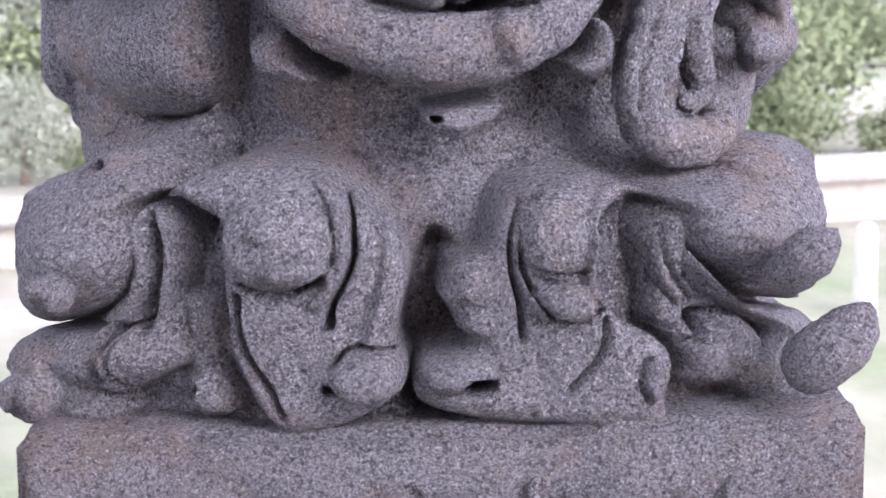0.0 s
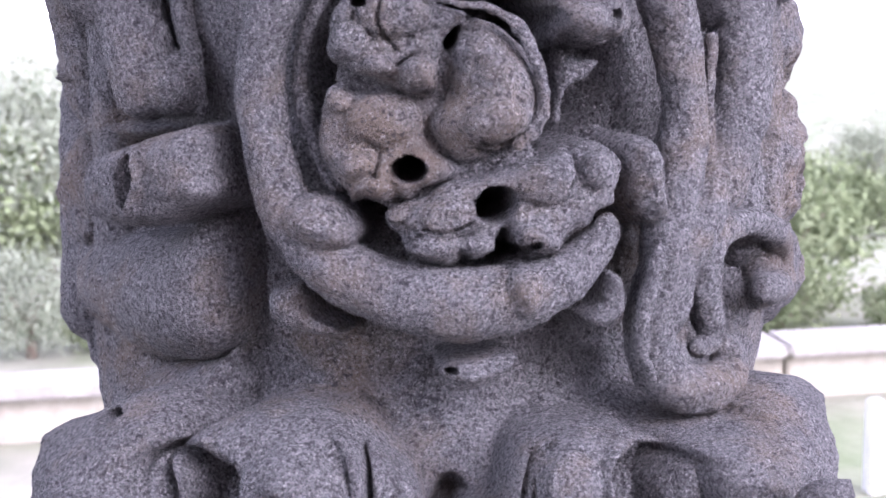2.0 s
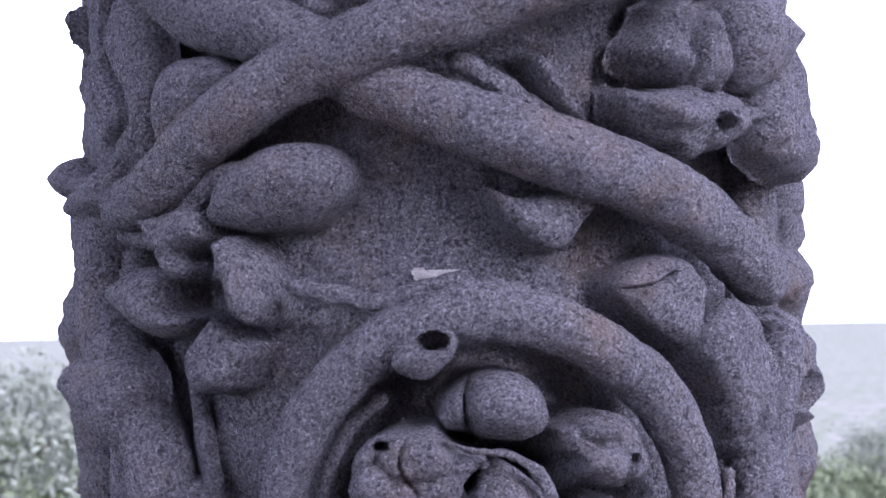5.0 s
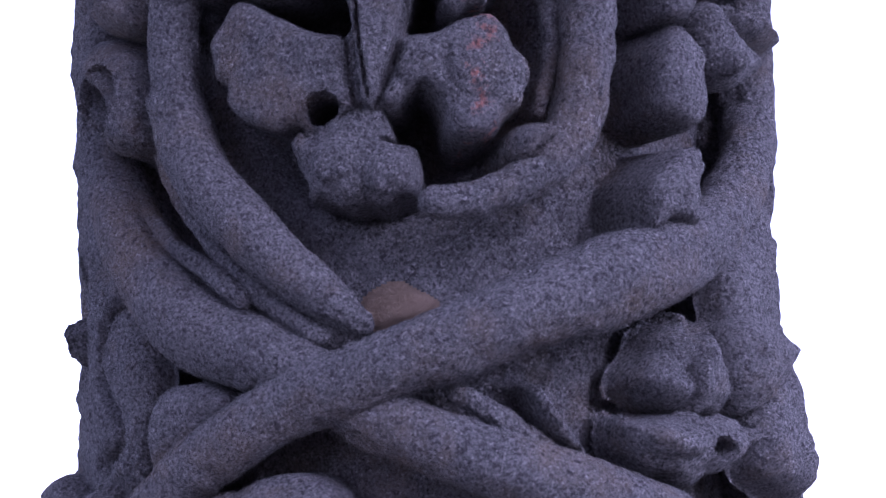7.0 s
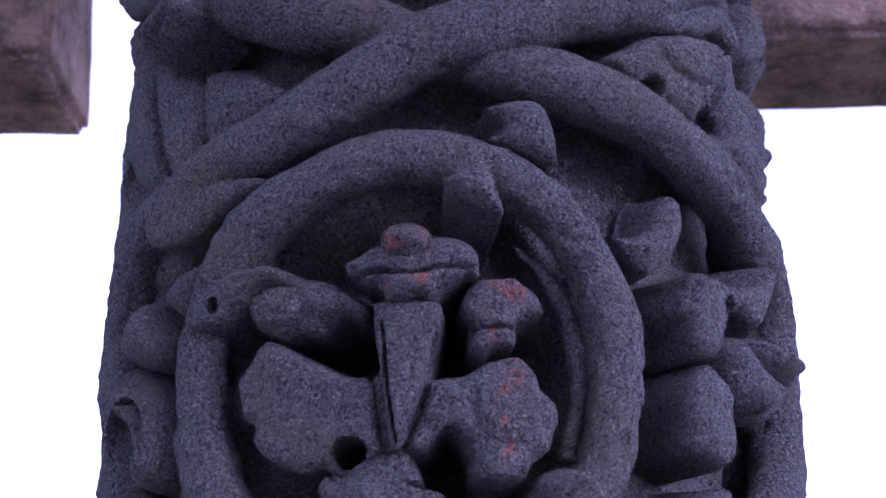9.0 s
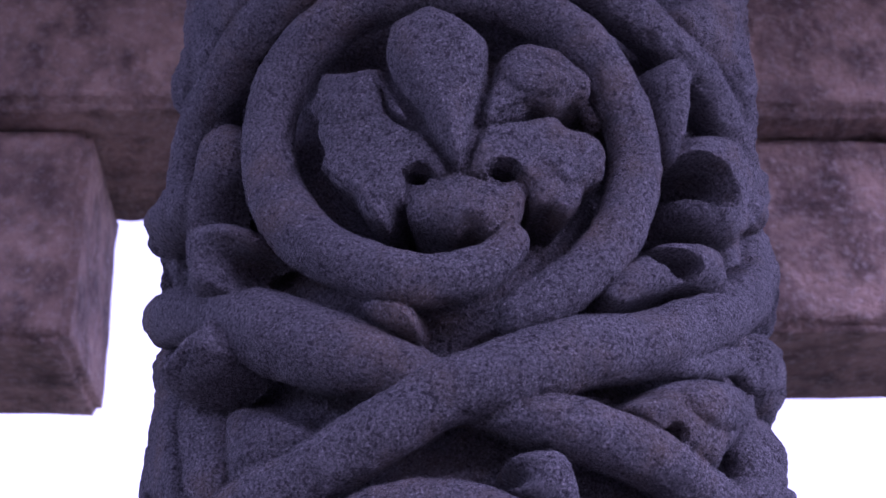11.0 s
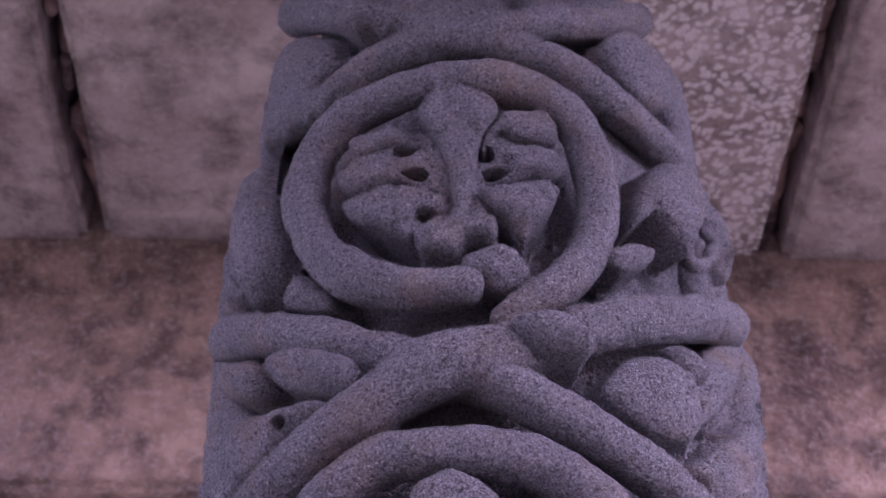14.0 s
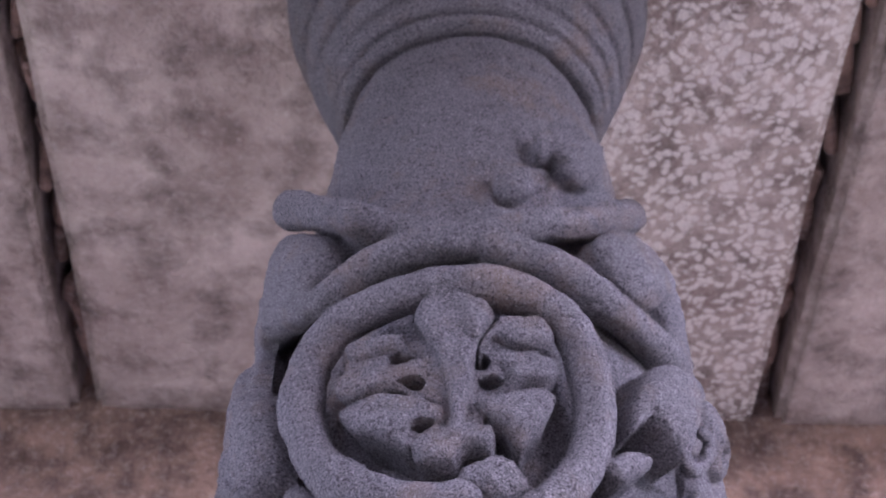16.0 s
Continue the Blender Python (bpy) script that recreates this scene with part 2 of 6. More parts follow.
def relief(name, parent, outline, height, edge=0.015, holes=(), grooves=(), ridges=(), bumps=(), base=None, rr=0.21, res=0.0012,
           wave=0.0015, scallop=0.0, label="", tilt=0.0, rough=1.0, material=None, wall=0.52, sink=0.0, crisp=False):
    """A carved leaf or boss in relief. outline: (degrees, height) round it; height: how far it stands out of the sunk ground;
    edge: how wide its rim is rounded; holes: (degrees, z, half width, half height) drilled in; grooves and ridges: (line, width, depth);
    bumps: (degrees, z, half width, half height, swell)."""
    o = spline(outline, 0.004, True)
    wall = wall + (1 - wall) * 0.4 if sink else wall
    flank = min(1.0, max(0.0, (abs(o[:, 0].mean()) - 28) / 35))     # carving is rounder towards the flanks
    if not crisp:
        wall, edge = wall * (1 - 0.6 * flank), edge * (1 + 0.9 * flank)
    lift = 0.009 * flank if base is None else 0.0     # and is undercut there
    height = height - lift
    poly = np.stack([o[:, 0] * RAD * rr, o[:, 1]], -1)
    lo, hi = poly.min(0) - 0.01, poly.max(0) + 0.01
    S, Z = np.meshgrid(np.arange(lo[0], hi[0], res), np.arange(lo[1], hi[1], res))
    flatp = np.stack([S.ravel(), Z.ravel(), 0 * S.ravel()], -1)
    wob = value_noise(flatp, 60, 5).reshape(S.shape)
    d = polygon_distance(S, Z, poly) + wave * wob + 1.4 * scallop * value_noise(flatp, 85, 9).reshape(S.shape)
    q = np.clip(d / edge, 0, 1)
    h = height * (wall + (1 - wall) * np.sqrt(1 - (1 - q) ** 2)) * np.clip((d + 0.001) / 0.003, 0, 1)
    mid = (lo + hi) / 2
    h = h + tilt * (Z - mid[1]) * (d > 0)
    for a, z, rx, ry, swell in bumps:
        e = ((S - a * RAD * rr) / rx) ** 2 + ((Z - z) / ry) ** 2
        h = np.where(e < 1, h + swell * np.sqrt(np.maximum(1 - e, 0)), h)
    for line, width, depth in ridges:
        c = spline([(p[0], p[1]) for p in line], 0.004)
        e = chain_distance(S, Z, np.stack([c[:, 0] * RAD * rr, c[:, 1]], -1)) / width
        h = np.where(e < 1, h + depth * np.sqrt(np.maximum(1 - e * e, 0)) * (d > 0), h)
    for line, width, depth in grooves:
        c = spline([(p[0], p[1]) for p in line], 0.004)
        e = chain_distance(S, Z, np.stack([c[:, 0] * RAD * rr, c[:, 1]], -1)) / width
        h = h - depth * np.exp(-e * e * 1.6)
    for a, z, rx, ry in holes:
        e = np.sqrt(((S - a * RAD * rr) / rx) ** 2 + ((Z - z) / ry) ** 2) + 0.12 * wob
        h = h - (h + 0.01) * np.clip((1.12 - e) / 0.2, 0, 1)
    if scallop:
        h = h + scallop * 1.5 * np.clip(value_noise(flatp, 95, 12).reshape(S.shape) + 0.2, 0, 1) * (d > 0.004)
    r = (shaft_radius(Z) + 0.008 - sink if base is None else base) + lift + h
    pos = around(S.ravel() / rr / RAD, r.ravel(), Z.ravel())
    keep = (d > -0.0035).ravel()
    r2 = r.ravel() + rough_stone(pos, rough) * np.clip(h.ravel() / 0.01, 0, 1) + np.where(keep, 0, -0.01)
    pos = around(S.ravel() / rr / RAD, r2, Z.ravel())
    ny, nx = S.shape
    idx = np.arange(ny * nx).reshape(ny, nx)
    f = np.stack([idx[:-1, :-1], idx[:-1, 1:], idx[1:, 1:], idx[1:, :-1]], -1).reshape(-1, 4)
    f = f[(d.ravel()[f] > -0.0035).all(1)]
    used = np.unique(f)
    remap = np.zeros(ny * nx, np.int64)
    remap[used] = np.arange(len(used))
    return child(name, mesh_from(name, pos[used], remap[f], material or STONE), parent, label)


# ---- the pillar ----
pillar = tagged(new("carved_pillar"), "tall weathered grey stone pillar carved with coiling vines and leaves", "pillar")

def lathe(name, profile, parent, segs=96, label="", rough=1.0, sunk=(), lumps=0.002):
    """A turned surface from (height, radius) pairs."""
    pr = np.array(profile, float)
    zs = []
    for (z0, r0), (z1, r1) in zip(pr[:-1], pr[1:]):
        k = max(1, int(math.hypot(z1 - z0, r1 - r0) / 0.004))
        zs += [(z0 + (z1 - z0) * i / k, r0 + (r1 - r0) * i / k) for i in range(k)]
    zs = np.array(zs + [tuple(pr[-1])])
    a = np.linspace(0, 360, segs, endpoint=False)
    A, Z = np.meshgrid(a, zs[:, 0])
    R = np.repeat(zs[:, 1][:, None], segs, 1)
    for a0, z0, rx, rz in sunk:
        e = ((((A + 180) % 360 - 180) - a0) * RAD * 0.2 / rx) ** 2 + ((Z - z0) / rz) ** 2
        R = R - 0.026 * np.clip((1.0 - e) / 0.35, 0, 1)
    p = around(A.ravel(), R.ravel(), Z.ravel())
    p = around(A.ravel(), R.ravel() + rough_stone(p, rough) + lumps * value_noise(p, 18, 4), Z.ravel())
    k = len(zs)
    i, j = np.arange(k - 1)[:, None] * segs, np.arange(segs)[None]
    f = np.stack([i + j, i + (j + 1) % segs, i + segs + (j + 1) % segs, i + segs + j], -1).reshape(-1, 4)
    return child(name, mesh_from(name, p, f, STONE), parent, label)


def leaf(outline, height=0.045, parent=None, name="leaf", **kw):
    if parent and "base" not in kw:
        return relief(name, parent, outline, height + 0.024, sink=0.024, **kw)
    return relief(name, parent or pillar, outline, height, **kw)


SUNK = [(2.7, 1.464, 0.0988, 0.0946), (-14.3, 1.888, 0.1045, 0.1138), (-9.2, 2.245, 0.1058, 0.0944), (-14.2, 2.599, 0.1006, 0.0879)]
lathe("shaft", SHAFT, pillar, 420, rough=1.8, sunk=SUNK)
lathe("foot", [(1.15, 0.196), (1.20, 0.196), (1.245, 0.190), (1.27, 0.176), (1.30, 0.152)], pillar, 300, rough=1.5, sunk=[(-3.5, 1.20, 0.022, 0.06)])
lathe("capital", [(3.094, 0.116), (3.090, 0.127), (3.090, 0.134), (3.095, 0.141), (3.103, 0.144), (3.105, 0.139), (3.109, 0.140), (3.111, 0.147), (3.127, 0.154), (3.130, 0.149), (3.134, 0.150), (3.137, 0.157), (3.158, 0.166), (3.161, 0.160), (3.166, 0.161),
                  (3.170, 0.170), (3.187, 0.177), (3.212, 0.182), (3.216, 0.175), (3.222, 0.176), (3.226, 0.188), (3.24, 0.196), (3.27, 0.205), (3.30, 0.209), (3.42, 0.210)], pillar, 200, rough=0.4, lumps=0.0006)
# first coil
coil_first = stem("vine_coil", pillar, [(28.4, 1.320, 0.0131, 0.000), (31.7, 1.353, 0.0140, 0.000), (31.4, 1.381, 0.0132, 0.000), (34.9, 1.420, 0.0132, 0.000), (35.4, 1.455, 0.0132, 0.000), (31.1, 1.499, 0.0138, 0.000), (22.3, 1.532, 0.0140, 0.000), (12.7, 1.550, 0.0143, 0.000), (0.6, 1.560, 0.0151, 0.000), (-9.6, 1.553, 0.0140, 0.000), (-17.9, 1.534, 0.0136, 0.000), (-24.4, 1.507, 0.0132, 0.000), (-28.0, 1.475, 0.0127, 0.000), (-28.3, 1.436, 0.0128, 0.000), (-26.2, 1.403, 0.0139, 0.000), (-20.8, 1.376, 0.0153, 0.000), (-12.9, 1.359, 0.0169, 0.000), (-3.4, 1.350, 0.0180, 0.000), (5.5, 1.351, 0.0164, 0.000), (13.5, 1.361, 0.0133, 0.000)] + [(19.0, 1.376, 0.0095, 0.000), (21.1, 1.390, 0.0062, 0.000)])
stem("vine_stem", pillar, [(60.2, 1.558, 0.0162, 0.000), (55.7, 1.514, 0.0165, 0.000), (51.1, 1.478, 0.0172, 0.000), (49.0, 1.433, 0.0180, 0.000), (42.5, 1.393, 0.0167, 0.000), (41.9, 1.399, 0.0156, 0.000), (34.0, 1.367, 0.0146, 0.000), (28.4, 1.334, 0.0139, 0.000), (28.9, 1.308, 0.0146, 0.000), (35.1, 1.293, 0.0135, 0.000), (44.4, 1.296, 0.0117, 0.000), (46.1, 1.315, 0.0093, 0.000)])
stem("vine_tendril", pillar, [(36.4, 1.312, 0.0060, 0.000), (41.5, 1.315, 0.0079, 0.000), (40.0, 1.337, 0.0096, 0.000), (40.0, 1.358, 0.0096, 0.000), (45.1, 1.372, 0.0076, 0.000), (55.9, 1.372, 0.0070, 0.000), (71.4, 1.349, 0.0075, 0.000), (71.5, 1.330, 0.0082, 0.000), (56.2, 1.333, 0.0071, 0.000)])
# first crossing
stem("vine_stem", pillar, [(62.0, 2.185, 0.0172, 0.000), (47.5, 2.143, 0.0179, 0.000), (25.9, 2.097, 0.0198, 0.000), (10.7, 2.081, 0.0209, 0.000), (-1.6, 2.062, 0.0205, 0.000), (-11.7, 2.049, 0.0191, 0.000), (-21.9, 2.029, 0.0191, 0.000), (-33.0, 2.012, 0.0187, 0.000), (-43.6, 2.000, 0.0176, 0.000), (-56.9, 1.989, 0.0166, 0.000), (-69.9, 1.972, 0.0159, 0.000), (-75.6, 1.941, 0.0160, 0.000), (-83.8, 1.899, 0.0164, 0.000), (-71.0, 1.908, 0.0157, 0.000), (-69.7, 1.842, 0.0183, 0.000), (-58.2, 1.779, 0.0188, 0.000), (-44.0, 1.726, 0.0214, -0.006), (-32.3, 1.707, 0.0196, -0.010), (-22.0, 1.689, 0.0175, -0.014), (-11.1, 1.670, 0.0166, -0.010)] + [(0.3, 1.653, 0.0181, -0.003), (11.6, 1.639, 0.0188, 0.000), (24.5, 1.625, 0.0177, 0.000), (38.9, 1.605, 0.0180, 0.000), (53.4, 1.577, 0.0159, 0.000), (57.0, 1.573, 0.0144, 0.000)])
stem("vine_stem", pillar, [(-83.5, 2.173, 0.0195, 0.000), (-52.9, 2.130, 0.0181, 0.000), (-39.9, 2.107, 0.0246, -0.003), (-28.8, 2.088, 0.0252, -0.008), (-19.8, 2.076, 0.0198, -0.016), (-9.5, 2.060, 0.0174, -0.018), (1.9, 2.043, 0.0161, -0.006), (10.2, 2.036, 0.0171, 0.000), (24.4, 2.025, 0.0175, 0.000), (38.6, 2.007, 0.0180, 0.000), (54.6, 1.981, 0.0172, 0.000), (70.9, 1.942, 0.0173, 0.000), (70.9, 1.885, 0.0159, 0.000), (71.0, 1.856, 0.0177, 0.000), (55.6, 1.808, 0.0181, 0.000), (36.4, 1.762, 0.0206, 0.000), (21.1, 1.741, 0.0242, 0.000), (8.3, 1.725, 0.0206, 0.000), (-3.3, 1.708, 0.0187, 0.000), (-14.5, 1.695, 0.0171, 0.000)] + [(-26.3, 1.680, 0.0168, 0.000), (-35.1, 1.665, 0.0171, 0.000), (-44.4, 1.647, 0.0161, 0.000), (-51.9, 1.629, 0.0150, 0.000), (-64.3, 1.619, 0.0126, 0.000)])
# second coil
coil_second = stem("vine_coil", pillar, [(-14.4, 1.717, 0.0067, -0.014), (-18.7, 1.728, 0.0101, -0.010), (-24.9, 1.745, 0.0125, -0.006), (-32.9, 1.772, 0.0144, 0.000), (-42.0, 1.809, 0.0156, 0.000), (-46.8, 1.849, 0.0166, 0.000), (-46.6, 1.852, 0.0153, 0.000), (-47.4, 1.890, 0.0155, 0.000), (-44.0, 1.925, 0.0155, 0.000), (-36.6, 1.959, 0.0160, 0.000), (-25.3, 1.979, 0.0158, 0.000), (-13.4, 1.989, 0.0162, 0.000), (-1.3, 1.981, 0.0156, 0.000), (7.6, 1.965, 0.0150, 0.000), (15.1, 1.935, 0.0150, 0.000), (19.1, 1.899, 0.0143, 0.000), (19.4, 1.860, 0.0142, 0.000), (18.9, 1.857, 0.0142, 0.000), (16.7, 1.822, 0.0128, 0.000), (10.9, 1.798, 0.0114, 0.000)] + [(3.6, 1.784, 0.0101, 0.000), (-3.3, 1.779, 0.0089, 0.000), (-7.1, 1.782, 0.0078, 0.000)])
# second crossing and third coil
coil_third = stem("vine_coil", pillar, [(2.8, 2.158, 0.0091, 0.000), (-3.0, 2.132, 0.0134, 0.000), (-13.3, 2.123, 0.0153, 0.000), (-24.0, 2.136, 0.0175, 0.000), (-33.7, 2.161, 0.0183, 0.000), (-41.3, 2.202, 0.0180, 0.000), (-43.6, 2.245, 0.0178, 0.000), (-40.7, 2.283, 0.0180, 0.000), (-34.0, 2.309, 0.0188, 0.000), (-24.0, 2.326, 0.0180, 0.000), (-12.1, 2.326, 0.0178, 0.000), (-4.4, 2.324, 0.0178, 0.000), (5.2, 2.316, 0.0178, 0.000), (15.2, 2.293, 0.0177, 0.000), (22.3, 2.261, 0.0169, 0.000), (24.7, 2.223, 0.0167, 0.000), (21.8, 2.177, 0.0162, 0.000), (15.0, 2.139, 0.0157, 0.000), (7.7, 2.116, 0.0147, -0.004), (-1.0, 2.098, 0.0127, -0.012)])
stem("vine_stem", pillar, [(70.8, 2.547, 0.0184, 0.000), (42.5, 2.489, 0.0188, 0.000), (19.2, 2.443, 0.0176, 0.000), (5.5, 2.415, 0.0181, 0.000), (-4.8, 2.401, 0.0224, 0.000), (-16.8, 2.390, 0.0238, 0.000), (-27.2, 2.369, 0.0207, 0.000), (-38.5, 2.351, 0.0194, 0.000), (-50.3, 2.328, 0.0189, 0.000), (-61.1, 2.303, 0.0176, 0.000), (-69.5, 2.274, 0.0170, 0.000), (-71.5, 2.222, 0.0160, 0.000)])
stem("vine_stem", pillar, [(-84.6, 2.532, 0.0205, 0.000), (-55.2, 2.470, 0.0165, 0.000), (-38.8, 2.436, 0.0205, -0.006), (-28.4, 2.421, 0.0185, -0.014), (-15.7, 2.405, 0.0171, -0.018), (-2.7, 2.381, 0.0185, -0.004), (7.1, 2.359, 0.0176, 0.000), (19.8, 2.340, 0.0169, 0.000), (33.5, 2.323, 0.0172, 0.000), (48.3, 2.300, 0.0173, 0.000), (60.9, 2.271, 0.0165, 0.000), (70.8, 2.238, 0.0160, 0.000)])
# fourth coil
coil_fourth = stem("vine_coil", pillar, [(-6.1, 2.464, 0.0148, 0.000), (-18.8, 2.462, 0.0164, 0.000), (-30.3, 2.478, 0.0179, 0.000), (-41.5, 2.521, 0.0174, 0.000), (-47.8, 2.577, 0.0173, 0.000), (-46.2, 2.624, 0.0168, 0.000), (-37.6, 2.651, 0.0169, 0.000), (-26.2, 2.662, 0.0168, 0.000), (-12.7, 2.667, 0.0167, 0.000), (1.5, 2.661, 0.0167, 0.000), (12.3, 2.640, 0.0166, 0.000), (17.8, 2.599, 0.0163, 0.000), (18.8, 2.555, 0.0159, 0.000), (16.2, 2.509, 0.0154, 0.000), (10.1, 2.474, 0.0150, 0.000), (2.4, 2.450, 0.0132, -0.004), (-4.0, 2.431, 0.0115, -0.010)])
stem("vine_stem", pillar, [(47.1, 2.842, 0.0165, 0.000), (23.8, 2.784, 0.0155, 0.000), (7.7, 2.760, 0.0151, 0.000), (-6.6, 2.738, 0.0158, 0.000), (-19.3, 2.736, 0.0176, 0.000), (-34.3, 2.728, 0.0168, 0.000), (-52.7, 2.718, 0.0171, 0.000), (-86.9, 2.764, 0.0175, 0.000), (-86.2, 2.705, 0.0150, 0.000), (-85.9, 2.651, 0.0126, 0.000)], rc=0.182)
stem("vine_stem", pillar, [(-79.1, 2.908, 0.0185, 0.000), (-46.6, 2.812, 0.0159, 0.000), (-33.4, 2.784, 0.0165, -0.010), (-17.3, 2.757, 0.0161, -0.014), (0.4, 2.729, 0.0162, -0.003), (14.6, 2.715, 0.0166, 0.000), (27.2, 2.698, 0.0167, 0.000), (43.1, 2.691, 0.0165, 0.000), (65.2, 2.698, 0.0157, 0.000), (71.5, 2.662, 0.0137, 0.000), (71.1, 2.622, 0.0120, 0.000)], rc=0.182)


# ---- base leaves ----
relief("corner_leaf", pillar, [(-69.9, 1.2648), (-69.3, 1.2749), (-59.3, 1.2874), (-52.3, 1.3011), (-45.2, 1.3003), (-40.5, 1.2916), (-39.2, 1.2822), (-42.3, 1.2769), (-43.8, 1.2691), (-42.2, 1.2605), (-41.9, 1.2509), (-43.3, 1.2372), (-46.2, 1.2225), (-52.6, 1.2113), (-64.5, 1.1961), (-64.0, 1.2043), (-63.5, 1.1993), (-63.3, 1.2134), (-63.5, 1.2343), (-65.0, 1.2531)], 0.065, edge=0.0200, wall=0.55, base=0.165,
       grooves=[([(-38.3, 1.2776), (-40.5, 1.2714), (-40.1, 1.2628), (-39.3, 1.2524), (-40.6, 1.2392), (-44.0, 1.2283)], 0.0020, 0.0100)],
       ridges=[([(-37.3, 1.2844), (-39.8, 1.2740), (-38.2, 1.2580), (-39.2, 1.2439), (-41.8, 1.2301), (-44.9, 1.2229)], 0.0026, 0.0060)],
       bumps=[(-47.1, 1.2603, 0.0317, 0.0317, 0.0080)],
       holes=[(-50.7, 1.2906, 0.0047, 0.0027)], crisp=True)
stem("leaf_tip", pillar, [(-45.4, 1.2365, 0.0109, -0.012), (-44.3, 1.2420, 0.0093, 0.000), (-44.3, 1.2463, 0.0050, 0.008), (-45.1, 1.2470, 0.0017, 0.010)], rc=0.250)
relief("leaf", pillar, [(-41.8, 1.2777), (-44.6, 1.2726), (-45.4, 1.2637), (-43.7, 1.2488), (-45.1, 1.2334), (-49.1, 1.2159), (-47.2, 1.2078), (-43.7, 1.2112), (-41.2, 1.2182), (-40.1, 1.2351), (-39.8, 1.2528), (-40.4, 1.2637)], 0.047, edge=0.0080, wall=0.60, base=0.165,
       grooves=[([(-41.3, 1.2713), (-39.4, 1.2560), (-39.8, 1.2357), (-42.4, 1.2201)], 0.0029, 0.0060)], crisp=True)
relief("leaf", pillar, [(-42.2, 1.2764), (-39.4, 1.2770), (-37.3, 1.2688), (-37.0, 1.2568), (-36.7, 1.2424), (-37.3, 1.2245), (-37.2, 1.2067), (-37.9, 1.1928), (-40.4, 1.1863), (-42.7, 1.1928), (-43.7, 1.2046), (-40.5, 1.2178), (-39.3, 1.2360), (-39.1, 1.2565), (-40.5, 1.2670)], 0.051, edge=0.0080, wall=0.60, base=0.165, crisp=True)
relief("corner_leaf", pillar, [(-63.1, 1.1827), (-63.7, 1.1967), (-59.5, 1.2020), (-49.7, 1.2094), (-44.5, 1.2224), (-41.1, 1.2142), (-38.0, 1.2091), (-35.7, 1.2051), (-36.6, 1.1944), (-38.7, 1.1894), (-42.7, 1.1808), (-44.5, 1.1762), (-45.9, 1.1771), (-47.2, 1.1580), (-58.9, 1.1397), (-63.7, 1.1423), (-62.9, 1.1548)], 0.062, edge=0.0180, wall=0.60, base=0.165,
       grooves=[([(-40.8, 1.2275), (-44.1, 1.2150), (-46.2, 1.1988), (-45.6, 1.1902)], 0.0041, 0.0220), ([(-42.8, 1.2156), (-43.8, 1.2003), (-43.0, 1.1858)], 0.0017, 0.0080)],
       bumps=[(-58.6, 1.1856, 0.0219, 0.0188, 0.0120)], crisp=True)
stem("leaf_tip", pillar, [(-49.7, 1.1813, 0.0149, -0.014), (-47.7, 1.1879, 0.0128, 0.000), (-47.5, 1.1930, 0.0086, 0.010), (-48.7, 1.1946, 0.0035, 0.014)], rc=0.252)
relief("leaf", pillar, [(-39.2, 1.2330), (-33.0, 1.2338), (-32.9, 1.2036), (-31.9, 1.1914), (-30.4, 1.1731), (-31.5, 1.1643), (-36.4, 1.1587), (-39.6, 1.1615), (-40.2, 1.1689), (-41.3, 1.1741), (-40.4, 1.1838), (-39.4, 1.1996)], 0.040, edge=0.0160, wall=0.50, base=0.165,
       grooves=[([(-38.2, 1.1798), (-36.4, 1.1772), (-35.4, 1.1835)], 0.0015, 0.0080)],
       bumps=[(-33.4, 1.1807, 0.0131, 0.0140, 0.0120)], crisp=True)
